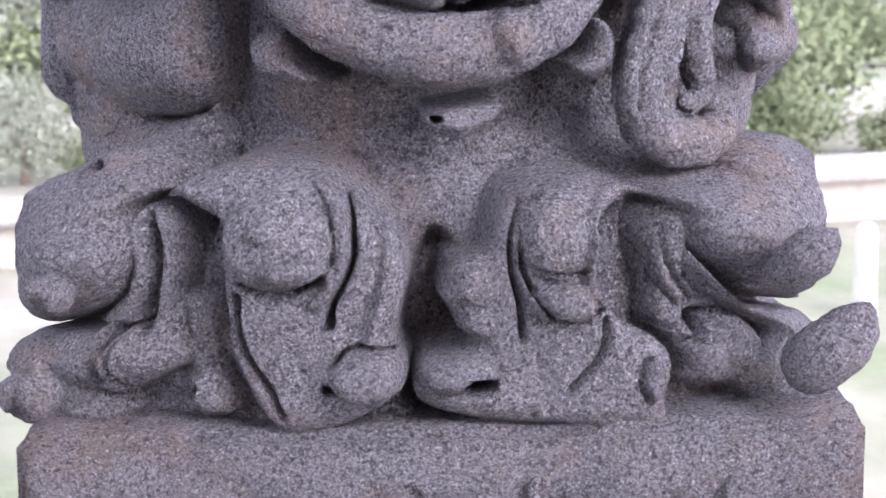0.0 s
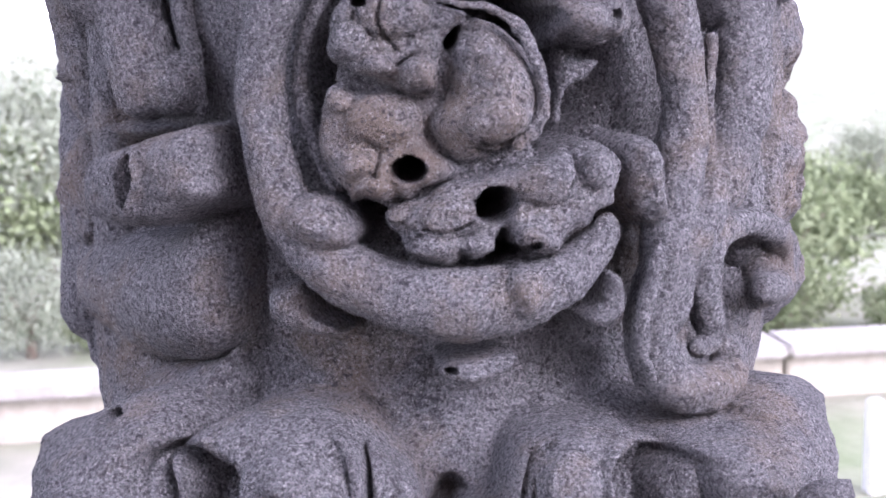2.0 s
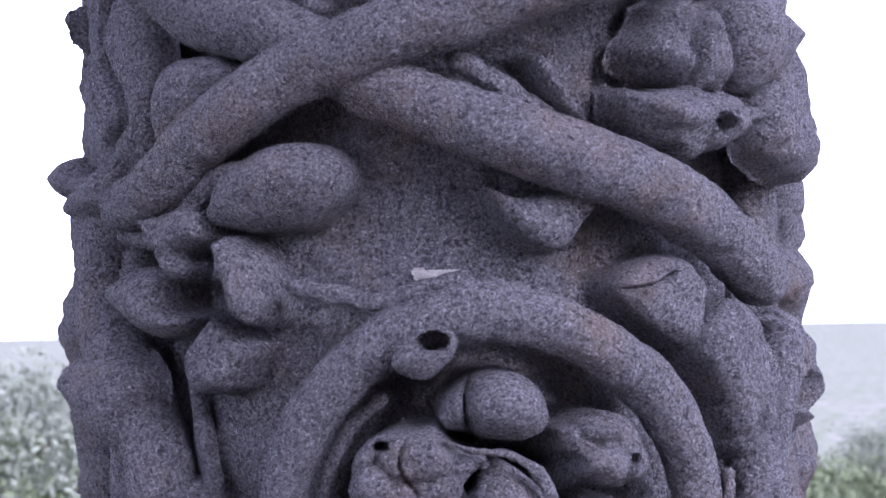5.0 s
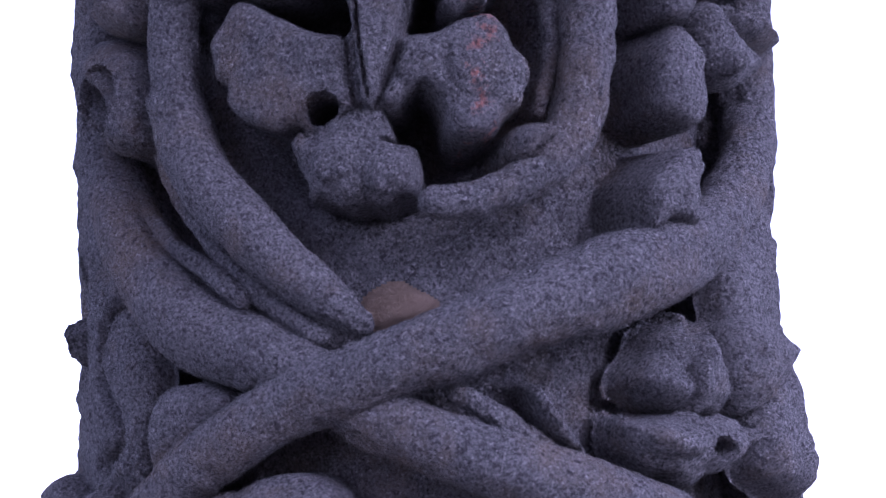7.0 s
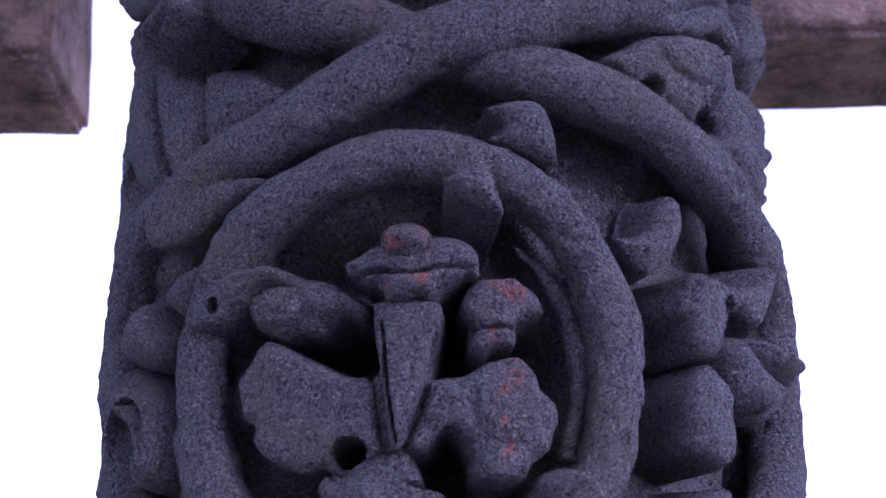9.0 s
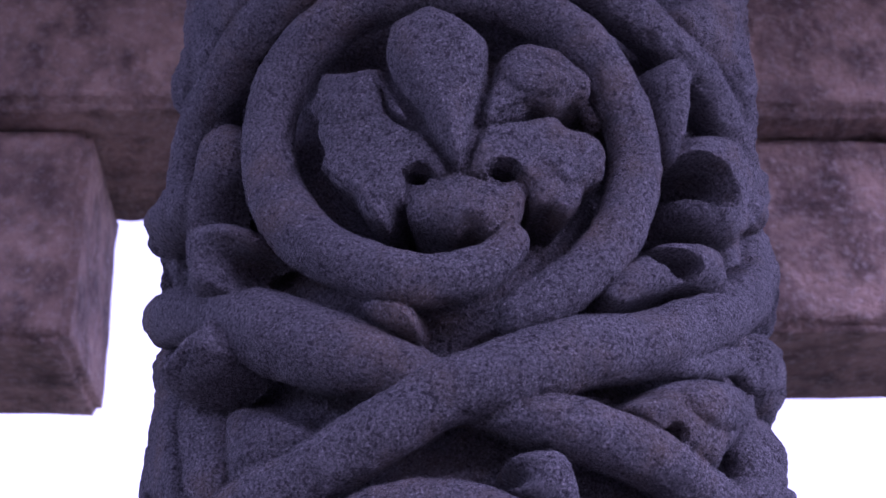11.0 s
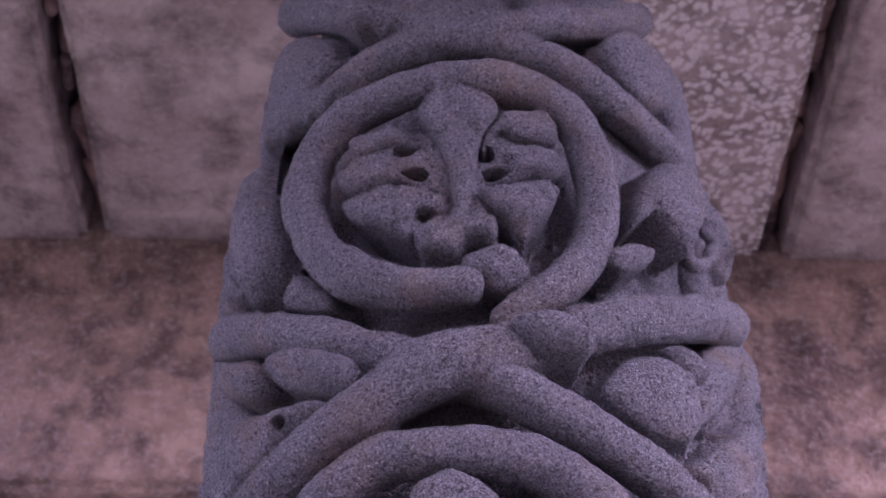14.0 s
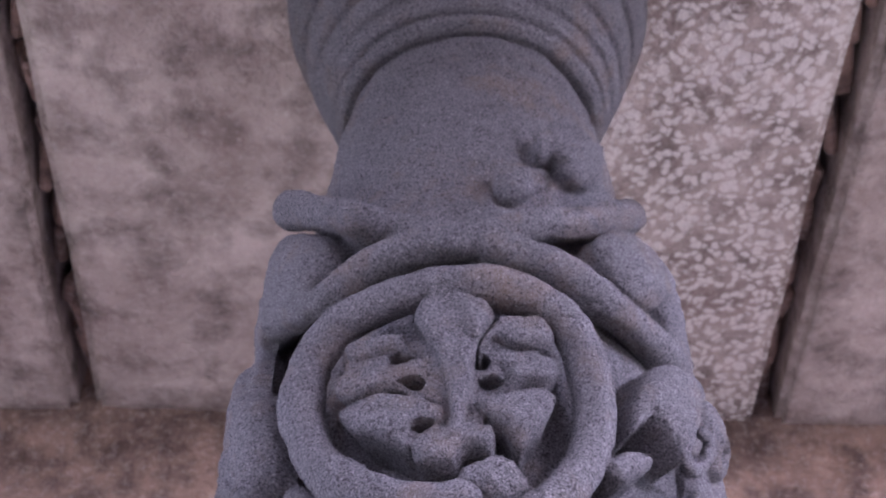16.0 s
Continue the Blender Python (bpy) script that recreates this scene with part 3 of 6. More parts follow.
relief("large_leaf", pillar, [(-39.9, 1.2782), (-38.2, 1.2888), (-32.5, 1.2963), (-25.7, 1.2984), (-19.4, 1.2951), (-14.9, 1.2848), (-10.4, 1.2730), (-8.1, 1.2603), (-7.2, 1.2429), (-7.9, 1.2256), (-9.1, 1.2081), (-7.6, 1.1930), (-8.6, 1.1818), (-13.1, 1.1702), (-17.7, 1.1627), (-22.3, 1.1588), (-25.3, 1.1622), (-28.1, 1.1781), (-29.2, 1.1917), (-30.7, 1.2051), (-30.7, 1.2213), (-30.9, 1.2389), (-30.6, 1.2562), (-31.2, 1.2657), (-33.1, 1.2727), (-36.4, 1.2779)], 0.059, edge=0.0140, wall=0.62, base=0.165,
       grooves=[([(-17.9, 1.2953), (-14.7, 1.2784), (-14.0, 1.2590), (-15.3, 1.2422), (-17.1, 1.2295), (-17.9, 1.2181)], 0.0017, 0.0120), ([(-27.2, 1.2417), (-24.6, 1.2362), (-21.3, 1.2371), (-17.9, 1.2447)], 0.0019, 0.0100), ([(-28.5, 1.2345), (-28.5, 1.2172), (-27.4, 1.2026), (-25.3, 1.1879), (-23.8, 1.1730)], 0.0022, 0.0120), ([(-12.8, 1.2756), (-11.0, 1.2587), (-11.6, 1.2390), (-13.3, 1.2220), (-14.2, 1.2105)], 0.0039, 0.0050), ([(-17.1, 1.1991), (-16.3, 1.2049), (-13.5, 1.2075), (-10.0, 1.2047)], 0.0017, 0.0100)],
       ridges=[([(-19.6, 1.2974), (-16.2, 1.2826), (-15.2, 1.2619), (-16.2, 1.2452), (-18.7, 1.2312)], 0.0036, 0.0050)],
       bumps=[(-23.1, 1.2624, 0.0252, 0.0241, 0.0130), (-19.9, 1.2483, 0.0132, 0.0071, 0.0080), (-23.9, 1.2706, 0.0066, 0.0055, 0.0060), (-12.6, 1.1922, 0.0184, 0.0129, 0.0160)],
       holes=[(-17.3, 1.1868, 0.0048, 0.0028), (-17.1, 1.2247, 0.0017, 0.0061)], crisp=True)
relief("large_leaf", pillar, [(-4.3, 1.2310), (-2.8, 1.2453), (-0.6, 1.2513), (2.3, 1.2544), (3.5, 1.2656), (5.6, 1.2764), (9.3, 1.2833), (14.8, 1.2862), (21.8, 1.2829), (27.5, 1.2739), (26.6, 1.2706), (22.0, 1.2749), (18.4, 1.2691), (17.0, 1.2563), (16.8, 1.2363), (18.2, 1.2236), (19.6, 1.2144), (23.1, 1.2078), (25.2, 1.1979), (25.5, 1.1857), (24.9, 1.1708), (24.4, 1.1566), (15.2, 1.1591), (5.5, 1.1617), (-2.2, 1.1677), (-6.8, 1.1755), (-8.1, 1.1871), (-6.6, 1.1983), (-1.9, 1.2030), (0.6, 1.2062), (-1.7, 1.2131), (-2.5, 1.2220)], 0.059, edge=0.0130, wall=0.62, base=0.165,
       grooves=[([(13.5, 1.2858), (8.4, 1.2800), (5.9, 1.2647), (5.5, 1.2452), (6.4, 1.2279), (6.6, 1.2099)], 0.0017, 0.0110), ([(11.6, 1.2824), (7.6, 1.2726), (6.7, 1.2535), (7.6, 1.2363), (9.9, 1.2216), (13.6, 1.2184), (14.9, 1.2248)], 0.0014, 0.0090), ([(6.7, 1.2478), (10.7, 1.2443), (14.3, 1.2436)], 0.0011, 0.0060), ([(16.8, 1.2171), (16.2, 1.2012), (13.5, 1.1872), (12.5, 1.1816)], 0.0019, 0.0120), ([(21.3, 1.1951), (20.6, 1.1836), (22.1, 1.1709)], 0.0017, 0.0080)],
       ridges=[([(24.7, 1.2754), (19.5, 1.2825), (15.8, 1.2746), (14.4, 1.2575), (14.6, 1.2377), (16.1, 1.2245)], 0.0025, 0.0060)],
       bumps=[(10.8, 1.2597, 0.0159, 0.0197, 0.0120), (11.6, 1.2284, 0.0160, 0.0100, 0.0130), (1.2, 1.2402, 0.0110, 0.0126, 0.0060), (-1.6, 1.1958, 0.0184, 0.0123, 0.0140)],
       holes=[(1.1, 1.1875, 0.0078, 0.0056)], crisp=True)
relief("leaf", pillar, [(28.5, 1.2693), (30.3, 1.2631), (28.8, 1.2503), (30.4, 1.2316), (34.6, 1.2138), (31.3, 1.2115), (28.5, 1.2132), (30.5, 1.1983), (26.9, 1.1973), (24.5, 1.2060), (23.0, 1.2142), (23.5, 1.2288), (23.0, 1.2468), (24.9, 1.2604)], 0.047, edge=0.0070, wall=0.60, base=0.165,
       grooves=[([(24.1, 1.2617), (23.3, 1.2495), (24.4, 1.2316), (26.7, 1.2187)], 0.0011, 0.0070), ([(25.9, 1.2650), (25.0, 1.2489), (26.4, 1.2337), (28.5, 1.2208)], 0.0011, 0.0070)], crisp=True)
relief("leaf", pillar, [(22.6, 1.2121), (26.3, 1.2105), (29.4, 1.2135), (33.6, 1.2168), (37.6, 1.2058), (41.8, 1.1858), (39.1, 1.1763), (36.2, 1.1691), (30.7, 1.1701), (26.5, 1.1764), (27.0, 1.1860), (26.2, 1.1970)], 0.051, edge=0.0120, wall=0.60, base=0.165,
       grooves=[([(24.6, 1.2061), (26.0, 1.1994), (25.3, 1.1908)], 0.0017, 0.0080)],
       bumps=[(28.3, 1.1891, 0.0134, 0.0105, 0.0080)],
       holes=[(28.5, 1.2055, 0.0046, 0.0069)], crisp=True)
relief("corner_leaf", pillar, [(27.0, 1.2736), (33.7, 1.2775), (39.9, 1.2828), (46.0, 1.2917), (53.9, 1.2911), (63.8, 1.2742), (56.1, 1.2576), (53.0, 1.2478), (52.8, 1.2367), (52.4, 1.2190), (53.1, 1.2067), (53.4, 1.1978), (40.4, 1.2110), (34.8, 1.2204), (30.6, 1.2324), (28.0, 1.2459), (27.3, 1.2576), (27.4, 1.2656)], 0.065, edge=0.0200, wall=0.55, base=0.165,
       grooves=[([(25.2, 1.2635), (24.9, 1.2530), (27.2, 1.2411), (30.8, 1.2315), (34.5, 1.2263)], 0.0017, 0.0100)],
       ridges=[([(24.1, 1.2711), (24.1, 1.2547), (26.7, 1.2397), (30.7, 1.2281), (35.4, 1.2213)], 0.0023, 0.0060)],
       bumps=[(31.2, 1.2606, 0.0226, 0.0226, 0.0080)],
       holes=[(38.4, 1.2806, 0.0076, 0.0032)], crisp=True)
stem("leaf_tip", pillar, [(32.7, 1.2335, 0.0085, -0.014), (33.1, 1.2441, 0.0118, -0.004), (33.6, 1.2537, 0.0122, 0.004), (34.4, 1.2600, 0.0078, 0.010), (35.2, 1.2632, 0.0028, 0.012)], rc=0.254)
relief("corner_leaf", pillar, [(27.2, 1.2505), (31.4, 1.2277), (35.8, 1.2154), (53.4, 1.1945), (52.5, 1.2071), (52.4, 1.1915), (51.9, 1.1859), (51.6, 1.1680), (52.1, 1.1490), (53.0, 1.1358), (39.7, 1.1511), (35.2, 1.1638), (33.8, 1.1737), (35.1, 1.1824), (38.6, 1.1928), (34.0, 1.2093), (29.9, 1.2212), (26.9, 1.2361)], 0.062, edge=0.0140, wall=0.60, base=0.165,
       grooves=[([(24.9, 1.2481), (28.7, 1.2245), (32.7, 1.2099), (32.7, 1.2010), (30.9, 1.1876)], 0.0020, 0.0130)],
       ridges=[([(24.9, 1.2565), (29.0, 1.2301), (33.4, 1.2135), (33.9, 1.2030)], 0.0020, 0.0060)], crisp=True)
stem("leaf_tip", pillar, [(36.0, 1.1813, 0.0141, -0.016), (35.8, 1.1923, 0.0168, -0.004), (37.1, 1.2031, 0.0167, 0.004), (38.1, 1.2150, 0.0121, 0.010), (38.4, 1.2242, 0.0051, 0.014)], rc=0.254)
# ---- leaves round the first coil ----
c = coil_first
relief("flower_back", c, [(-17.7, 1.4792), (-15.0, 1.5011), (-4.2, 1.5001), (1.5, 1.4886), (9.1, 1.4766), (12.4, 1.4481), (10.5, 1.4259), (18.9, 1.4212), (21.8, 1.4003), (13.8, 1.3796), (5.0, 1.3874), (-3.6, 1.3746), (-9.3, 1.3893), (-15.1, 1.4036), (-20.0, 1.4234), (-18.9, 1.4514)], 0.053, edge=0.0060, wall=0.80, base=0.146,
       holes=[(-8.0, 1.4159, 0.0080, 0.0061), (4.4, 1.3969, 0.0097, 0.0081), (-1.4, 1.4803, 0.0044, 0.0066)], crisp=True)
relief("leaf", c, [(-18.7, 1.4892), (-17.6, 1.4960), (-16.4, 1.5008), (-14.4, 1.5053), (-10.5, 1.5074), (-5.8, 1.5064), (-2.3, 1.4968), (1.2, 1.4910), (-0.3, 1.4835), (-2.4, 1.4755), (-2.9, 1.4550), (-4.3, 1.4515), (-5.8, 1.4534), (-7.4, 1.4513), (-9.4, 1.4556), (-11.7, 1.4572), (-14.9, 1.4612), (-16.6, 1.4658), (-17.9, 1.4672), (-19.1, 1.4755), (-18.4, 1.4824)], 0.066, edge=0.0100, wall=0.72, base=0.146,
       grooves=[([(-10.2, 1.5010), (-11.0, 1.4876), (-8.9, 1.4740)], 0.0013, 0.0040), ([(-9.0, 1.4673), (-7.1, 1.4711), (-3.9, 1.4694)], 0.0011, 0.0050)],
       bumps=[(-14.8, 1.4799, 0.0092, 0.0092, 0.0070), (-11.2, 1.4675, 0.0081, 0.0059, 0.0070), (-5.8, 1.4629, 0.0102, 0.0092, 0.0090), (-8.8, 1.4928, 0.0188, 0.0124, 0.0070), (-16.0, 1.4921, 0.0054, 0.0049, 0.0050)],
       holes=[(-13.4, 1.4975, 0.0035, 0.0019)], scallop=0.0012, crisp=True)
relief("leaf", c, [(-20.5, 1.4436), (-19.8, 1.4533), (-18.3, 1.4597), (-16.4, 1.4607), (-14.2, 1.4567), (-7.8, 1.4540), (-5.3, 1.4455), (-5.1, 1.4358), (-3.3, 1.4259), (0.3, 1.4157), (-3.0, 1.4097), (-5.8, 1.4053), (-7.6, 1.3999), (-9.7, 1.4014), (-11.5, 1.3976), (-14.1, 1.4005), (-16.4, 1.3989), (-17.1, 1.4067), (-18.6, 1.4106), (-19.5, 1.4163), (-20.3, 1.4213), (-20.8, 1.4297)], 0.064, edge=0.0100, wall=0.72, base=0.146,
       grooves=[([(-13.8, 1.4335), (-11.6, 1.4266), (-12.5, 1.4143)], 0.0014, 0.0040)],
       bumps=[(-16.8, 1.4528, 0.0076, 0.0076, 0.0060), (-11.5, 1.4416, 0.0163, 0.0125, 0.0060), (-15.1, 1.4199, 0.0082, 0.0066, 0.0060), (-12.5, 1.4088, 0.0082, 0.0049, 0.0060)],
       holes=[(-7.8, 1.4173, 0.0079, 0.0060)], scallop=0.0012, crisp=True)
relief("large_leaf", c, [(-11.9, 1.3950), (-11.4, 1.3997), (-9.6, 1.4018), (-5.8, 1.4070), (-3.4, 1.4109), (0.6, 1.4145), (4.6, 1.4181), (9.6, 1.4213), (12.6, 1.4268), (14.8, 1.4258), (17.5, 1.4286), (20.7, 1.4238), (22.9, 1.4166), (22.6, 1.4067), (21.6, 1.4013), (21.6, 1.3927), (18.3, 1.3895), (17.9, 1.3848), (14.5, 1.3792), (13.2, 1.3754), (12.6, 1.3699), (10.8, 1.3710), (9.1, 1.3697), (7.2, 1.3764), (5.8, 1.3778), (4.8, 1.3853), (4.2, 1.3804), (4.0, 1.3748), (1.8, 1.3719), (0.2, 1.3700), (-0.7, 1.3729), (-2.2, 1.3670), (-4.9, 1.3684), (-7.1, 1.3709), (-9.2, 1.3780), (-9.8, 1.3851), (-11.0, 1.3874)], 0.068, edge=0.0100, wall=0.70, base=0.146,
       grooves=[([(-6.0, 1.3897), (-3.1, 1.3871), (-0.1, 1.3917)], 0.0011, 0.0050), ([(13.8, 1.4272), (14.6, 1.4159), (12.9, 1.4053)], 0.0011, 0.0050), ([(-8.2, 1.3831), (-6.0, 1.3869), (-3.8, 1.3867)], 0.0011, 0.0050)],
       bumps=[(-3.0, 1.3943, 0.0206, 0.0092, 0.0080), (-5.3, 1.3814, 0.0142, 0.0076, 0.0070), (0.7, 1.3800, 0.0093, 0.0055, 0.0060), (8.2, 1.3816, 0.0110, 0.0077, 0.0070), (10.2, 1.4102, 0.0154, 0.0126, 0.0080), (17.3, 1.4138, 0.0095, 0.0100, 0.0090), (-9.7, 1.3968, 0.0054, 0.0049, 0.0050)],
       holes=[(3.5, 1.3992, 0.0095, 0.0079), (8.4, 1.3782, 0.0025, 0.0017)], scallop=0.0012, crisp=True)
relief("boss", c, [(-5.7, 1.4375), (-4.7, 1.4470), (-2.9, 1.4551), (-2.5, 1.4755), (-0.5, 1.4849), (2.7, 1.4892), (7.4, 1.4812), (10.2, 1.4685), (11.8, 1.4516), (11.1, 1.4350), (8.3, 1.4250), (3.0, 1.4203), (-1.0, 1.4171), (-3.7, 1.4257)], 0.078, edge=0.0300, wall=0.55, base=0.146,
       grooves=[([(1.3, 1.4307), (3.6, 1.4276), (6.5, 1.4324)], 0.0011, 0.0070), ([(1.0, 1.4270), (4.0, 1.4240), (6.8, 1.4283)], 0.0009, 0.0060)],
       bumps=[(3.3, 1.4384, 0.0160, 0.0118, 0.0080)],
       holes=[(-2.0, 1.4812, 0.0042, 0.0064)], crisp=True)
relief("bud", c, [(-6.4, 1.5099), (-5.3, 1.5220), (-2.5, 1.5304), (1.4, 1.5343), (5.8, 1.5324), (8.6, 1.5235), (10.1, 1.5097), (9.1, 1.5011), (5.6, 1.4965), (1.2, 1.4981), (-2.7, 1.5006), (-5.4, 1.5031)], 0.074, edge=0.0220, wall=0.60, base=0.146,
       grooves=[([(-1.3, 1.5307), (-2.5, 1.5214), (-2.4, 1.5108), (-1.5, 1.5022)], 0.0013, 0.0090)],
       bumps=[(2.6, 1.5156, 0.0176, 0.0155, 0.0070)], crisp=True)
relief("bud", c, [(9.3, 1.5043), (13.5, 1.5089), (18.0, 1.5124), (21.7, 1.5073), (23.4, 1.5002), (24.4, 1.4930), (25.4, 1.4864), (24.1, 1.4761), (21.5, 1.4734), (19.5, 1.4698), (16.8, 1.4725), (15.0, 1.4716), (13.5, 1.4774), (12.4, 1.4681), (11.2, 1.4849), (10.5, 1.4946)], 0.068, edge=0.0120, wall=0.70, base=0.146,
       bumps=[(15.8, 1.4845, 0.0121, 0.0110, 0.0090), (15.9, 1.5036, 0.0110, 0.0066, 0.0060), (20.7, 1.4811, 0.0045, 0.0050, 0.0050)],
       holes=[(11.5, 1.4873, 0.0046, 0.0049), (20.8, 1.4880, 0.0022, 0.0022)], scallop=0.001, crisp=True)
relief("leaf", c, [(14.1, 1.4841), (17.5, 1.4700), (24.0, 1.4667), (20.6, 1.4540), (17.0, 1.4500), (16.2, 1.4351), (13.2, 1.4299), (14.8, 1.4497)], 0.044, edge=0.0080, wall=0.60, base=0.146, crisp=True)
stem("leaf_vein", c, [(-5.5, 1.5000, 0.0024, 0.0), (-1.7, 1.4954, 0.0024, 0.0), (2.5, 1.4928, 0.0029, 0.0), (6.4, 1.4838, 0.0035, 0.0), (8.7, 1.4681, 0.0038, 0.0), (9.6, 1.4504, 0.0035, 0.0), (8.5, 1.4357, 0.0030, 0.0), (5.6, 1.4268, 0.0024, 0.0)], rc=0.217)
leaf([(-25.8, 1.396), (-22.9, 1.408), (-18.2, 1.405), (-14.9, 1.392), (-15.0, 1.381), (-19.3, 1.375), (-23.9, 1.381)], 0.058, c, "bud", edge=0.022)
leaf([(3.3, 1.357), (4.9, 1.369), (8.0, 1.371), (9.9, 1.364), (9.4, 1.347), (6.2, 1.340), (4.0, 1.346)], 0.062, c, "bud", edge=0.02)
leaf([(-10.8, 1.548), (-7.4, 1.555), (-3.3, 1.553), (-3.6, 1.539), (-8.0, 1.528), (-12.1, 1.535)], 0.055, c, "bud", holes=[(-6.4, 1.548, 0.0064, 0.0038)])
stem("leaf_vein", c, [(-13.5, 1.521, 0.0038, 0.000), (-19.3, 1.504, 0.0043, 0.000), (-23.0, 1.480, 0.0044, 0.000), (-23.7, 1.453, 0.0044, 0.000), (-21.2, 1.422, 0.0038, 0.000), (-18.2, 1.406, 0.0033, 0.000)], rc=0.192)
leaf([(-5.5, 1.319), (-2.2, 1.322), (6.5, 1.325), (5.3, 1.312), (-0.1, 1.305), (-4.1, 1.312)], 0.045, c, holes=[(-3.0, 1.317, 0.0027, 0.0017)])
leaf([(-30.6, 1.355), (-24.5, 1.362), (-22.3, 1.345), (-17.7, 1.335), (-21.7, 1.331), (-29.0, 1.337)], 0.036, c)
leaf([(19.4, 1.364), (23.2, 1.357), (23.0, 1.337), (18.4, 1.329), (15.9, 1.339), (18.5, 1.347)], 0.048, c)
leaf([(22.5, 1.419), (26.4, 1.429), (29.4, 1.416), (30.3, 1.381), (24.7, 1.388)], 0.05, name="leaf")
stem("leaf_vein", pillar, [(41.7, 1.477, 0.0042, 0.000), (40.6, 1.436, 0.0045, 0.000), (38.9, 1.395, 0.0045, 0.000), (37.1, 1.398, 0.0041, 0.000), (32.8, 1.367, 0.0035, 0.000)], rc=0.205)
stem("leaf_vein", pillar, [(27.5, 1.373, 0.0037, 0.000), (24.7, 1.346, 0.0040, 0.000), (23.7, 1.321, 0.0040, 0.000), (26.0, 1.303, 0.0034, 0.000)], rc=0.215)
stem("leaf_vein", pillar, [(-52.6, 1.540, 0.0042, 0.000), (-50.0, 1.499, 0.0048, 0.000), (-46.9, 1.464, 0.0048, 0.000), (-46.5, 1.440, 0.0042, 0.000)], rc=0.178)
# knob, jar-shaped boss and flowers beside it
relief("boss", pillar, [(-83.8, 1.4063), (-83.9, 1.4244), (-84.3, 1.4437), (-84.6, 1.4574), (-85.1, 1.4502), (-66.7, 1.4406), (-58.1, 1.4324), (-70.9, 1.4234), (-80.9, 1.4146), (-85.0, 1.4008), (-84.9, 1.3807), (-84.9, 1.3365), (-84.6, 1.3089), (-84.3, 1.3205), (-83.8, 1.3426), (-83.7, 1.3716)], 0.047, edge=0.0300, wall=0.25, base=0.155,
       bumps=[(-84.2, 1.3955, 0.0123, 0.0157, 0.0060)],
       holes=[(-68.0, 1.4068, 0.0070, 0.0141)], crisp=True)
relief("bud", pillar, [(-83.7, 1.4675), (-83.9, 1.4825), (-84.2, 1.4920), (-84.5, 1.4780), (-78.7, 1.4602), (-84.2, 1.4541), (-83.8, 1.4558)], 0.062, edge=0.0200, wall=0.40, base=0.155, crisp=True)
relief("boss", pillar, [(-84.9, 1.3679), (-69.9, 1.3771), (-52.4, 1.3818), (-42.0, 1.3946), (-38.4, 1.3790), (-37.7, 1.3553), (-39.1, 1.3280), (-43.2, 1.3151), (-54.4, 1.3072), (-63.6, 1.3076), (-74.0, 1.3117), (-84.9, 1.3220), (-84.9, 1.3394)], 0.062, edge=0.0400, wall=0.40, base=0.145, crisp=True)
relief("boss", pillar, [(-65.7, 1.3027), (-46.7, 1.3138), (-41.7, 1.3254), (-40.6, 1.3045), (-41.1, 1.2924), (-46.8, 1.2818), (-54.2, 1.2799), (-62.9, 1.2858)], 0.053, edge=0.0350, wall=0.30, base=0.145, crisp=True)
relief("knob", pillar, [(-59.2, 1.4134), (-56.9, 1.4245), (-50.0, 1.4316), (-41.5, 1.4398), (-37.7, 1.4429), (-34.9, 1.4374), (-34.6, 1.4234), (-34.1, 1.4087), (-35.5, 1.4018), (-39.1, 1.3967), (-43.5, 1.3888), (-49.7, 1.3848), (-57.2, 1.3861), (-59.5, 1.3951)], 0.075, edge=0.0160, wall=0.60, base=0.155,
       ridges=[([(-44.7, 1.4298), (-43.8, 1.4129), (-46.5, 1.3952)], 0.0025, 0.0050)],
       holes=[(-47.3, 1.4122, 0.0058, 0.0122)], crisp=True)
relief("flower", pillar, [(-69.8, 1.5761), (-61.5, 1.5894), (-54.7, 1.5901), (-50.0, 1.5847), (-50.3, 1.5670), (-44.9, 1.5619), (-47.6, 1.5520), (-55.2, 1.5491), (-61.1, 1.5563)], 0.059, edge=0.0220, wall=0.50, base=0.155, crisp=True)
relief("flower", pillar, [(-55.3, 1.6097), (-54.6, 1.6185), (-49.3, 1.6175), (-45.9, 1.6218), (-42.2, 1.6165), (-40.4, 1.6002), (-45.6, 1.5926), (-43.2, 1.5849), (-47.0, 1.5783), (-51.2, 1.5834), (-53.3, 1.5972)], 0.055, edge=0.0120, wall=0.60, base=0.155, scallop=0.0015, crisp=True)
relief("flower", pillar, [(-40.2, 1.5986), (-36.9, 1.6036), (-33.9, 1.5959), (-31.6, 1.5842), (-30.7, 1.5672), (-33.3, 1.5540), (-37.3, 1.5618), (-38.7, 1.5768), (-41.0, 1.5772), (-39.2, 1.5912)], 0.060, edge=0.0160, wall=0.55, base=0.155, scallop=0.001, crisp=True)
relief("flower", pillar, [(-47.2, 1.5372), (-45.7, 1.5483), (-40.7, 1.5628), (-37.4, 1.5538), (-34.3, 1.5450), (-35.5, 1.5336), (-38.9, 1.5203), (-44.8, 1.5234)], 0.051, edge=0.0140, wall=0.60, base=0.155, scallop=0.002, crisp=True)
relief("bud", pillar, [(-42.5, 1.6180), (-40.0, 1.6346), (-33.0, 1.6468), (-25.5, 1.6491), (-19.4, 1.6408), (-18.1, 1.6267), (-22.0, 1.6102), (-27.6, 1.6028), (-37.5, 1.6033), (-42.2, 1.6087)], 0.059, edge=0.0300, wall=0.50, base=0.155, crisp=True)
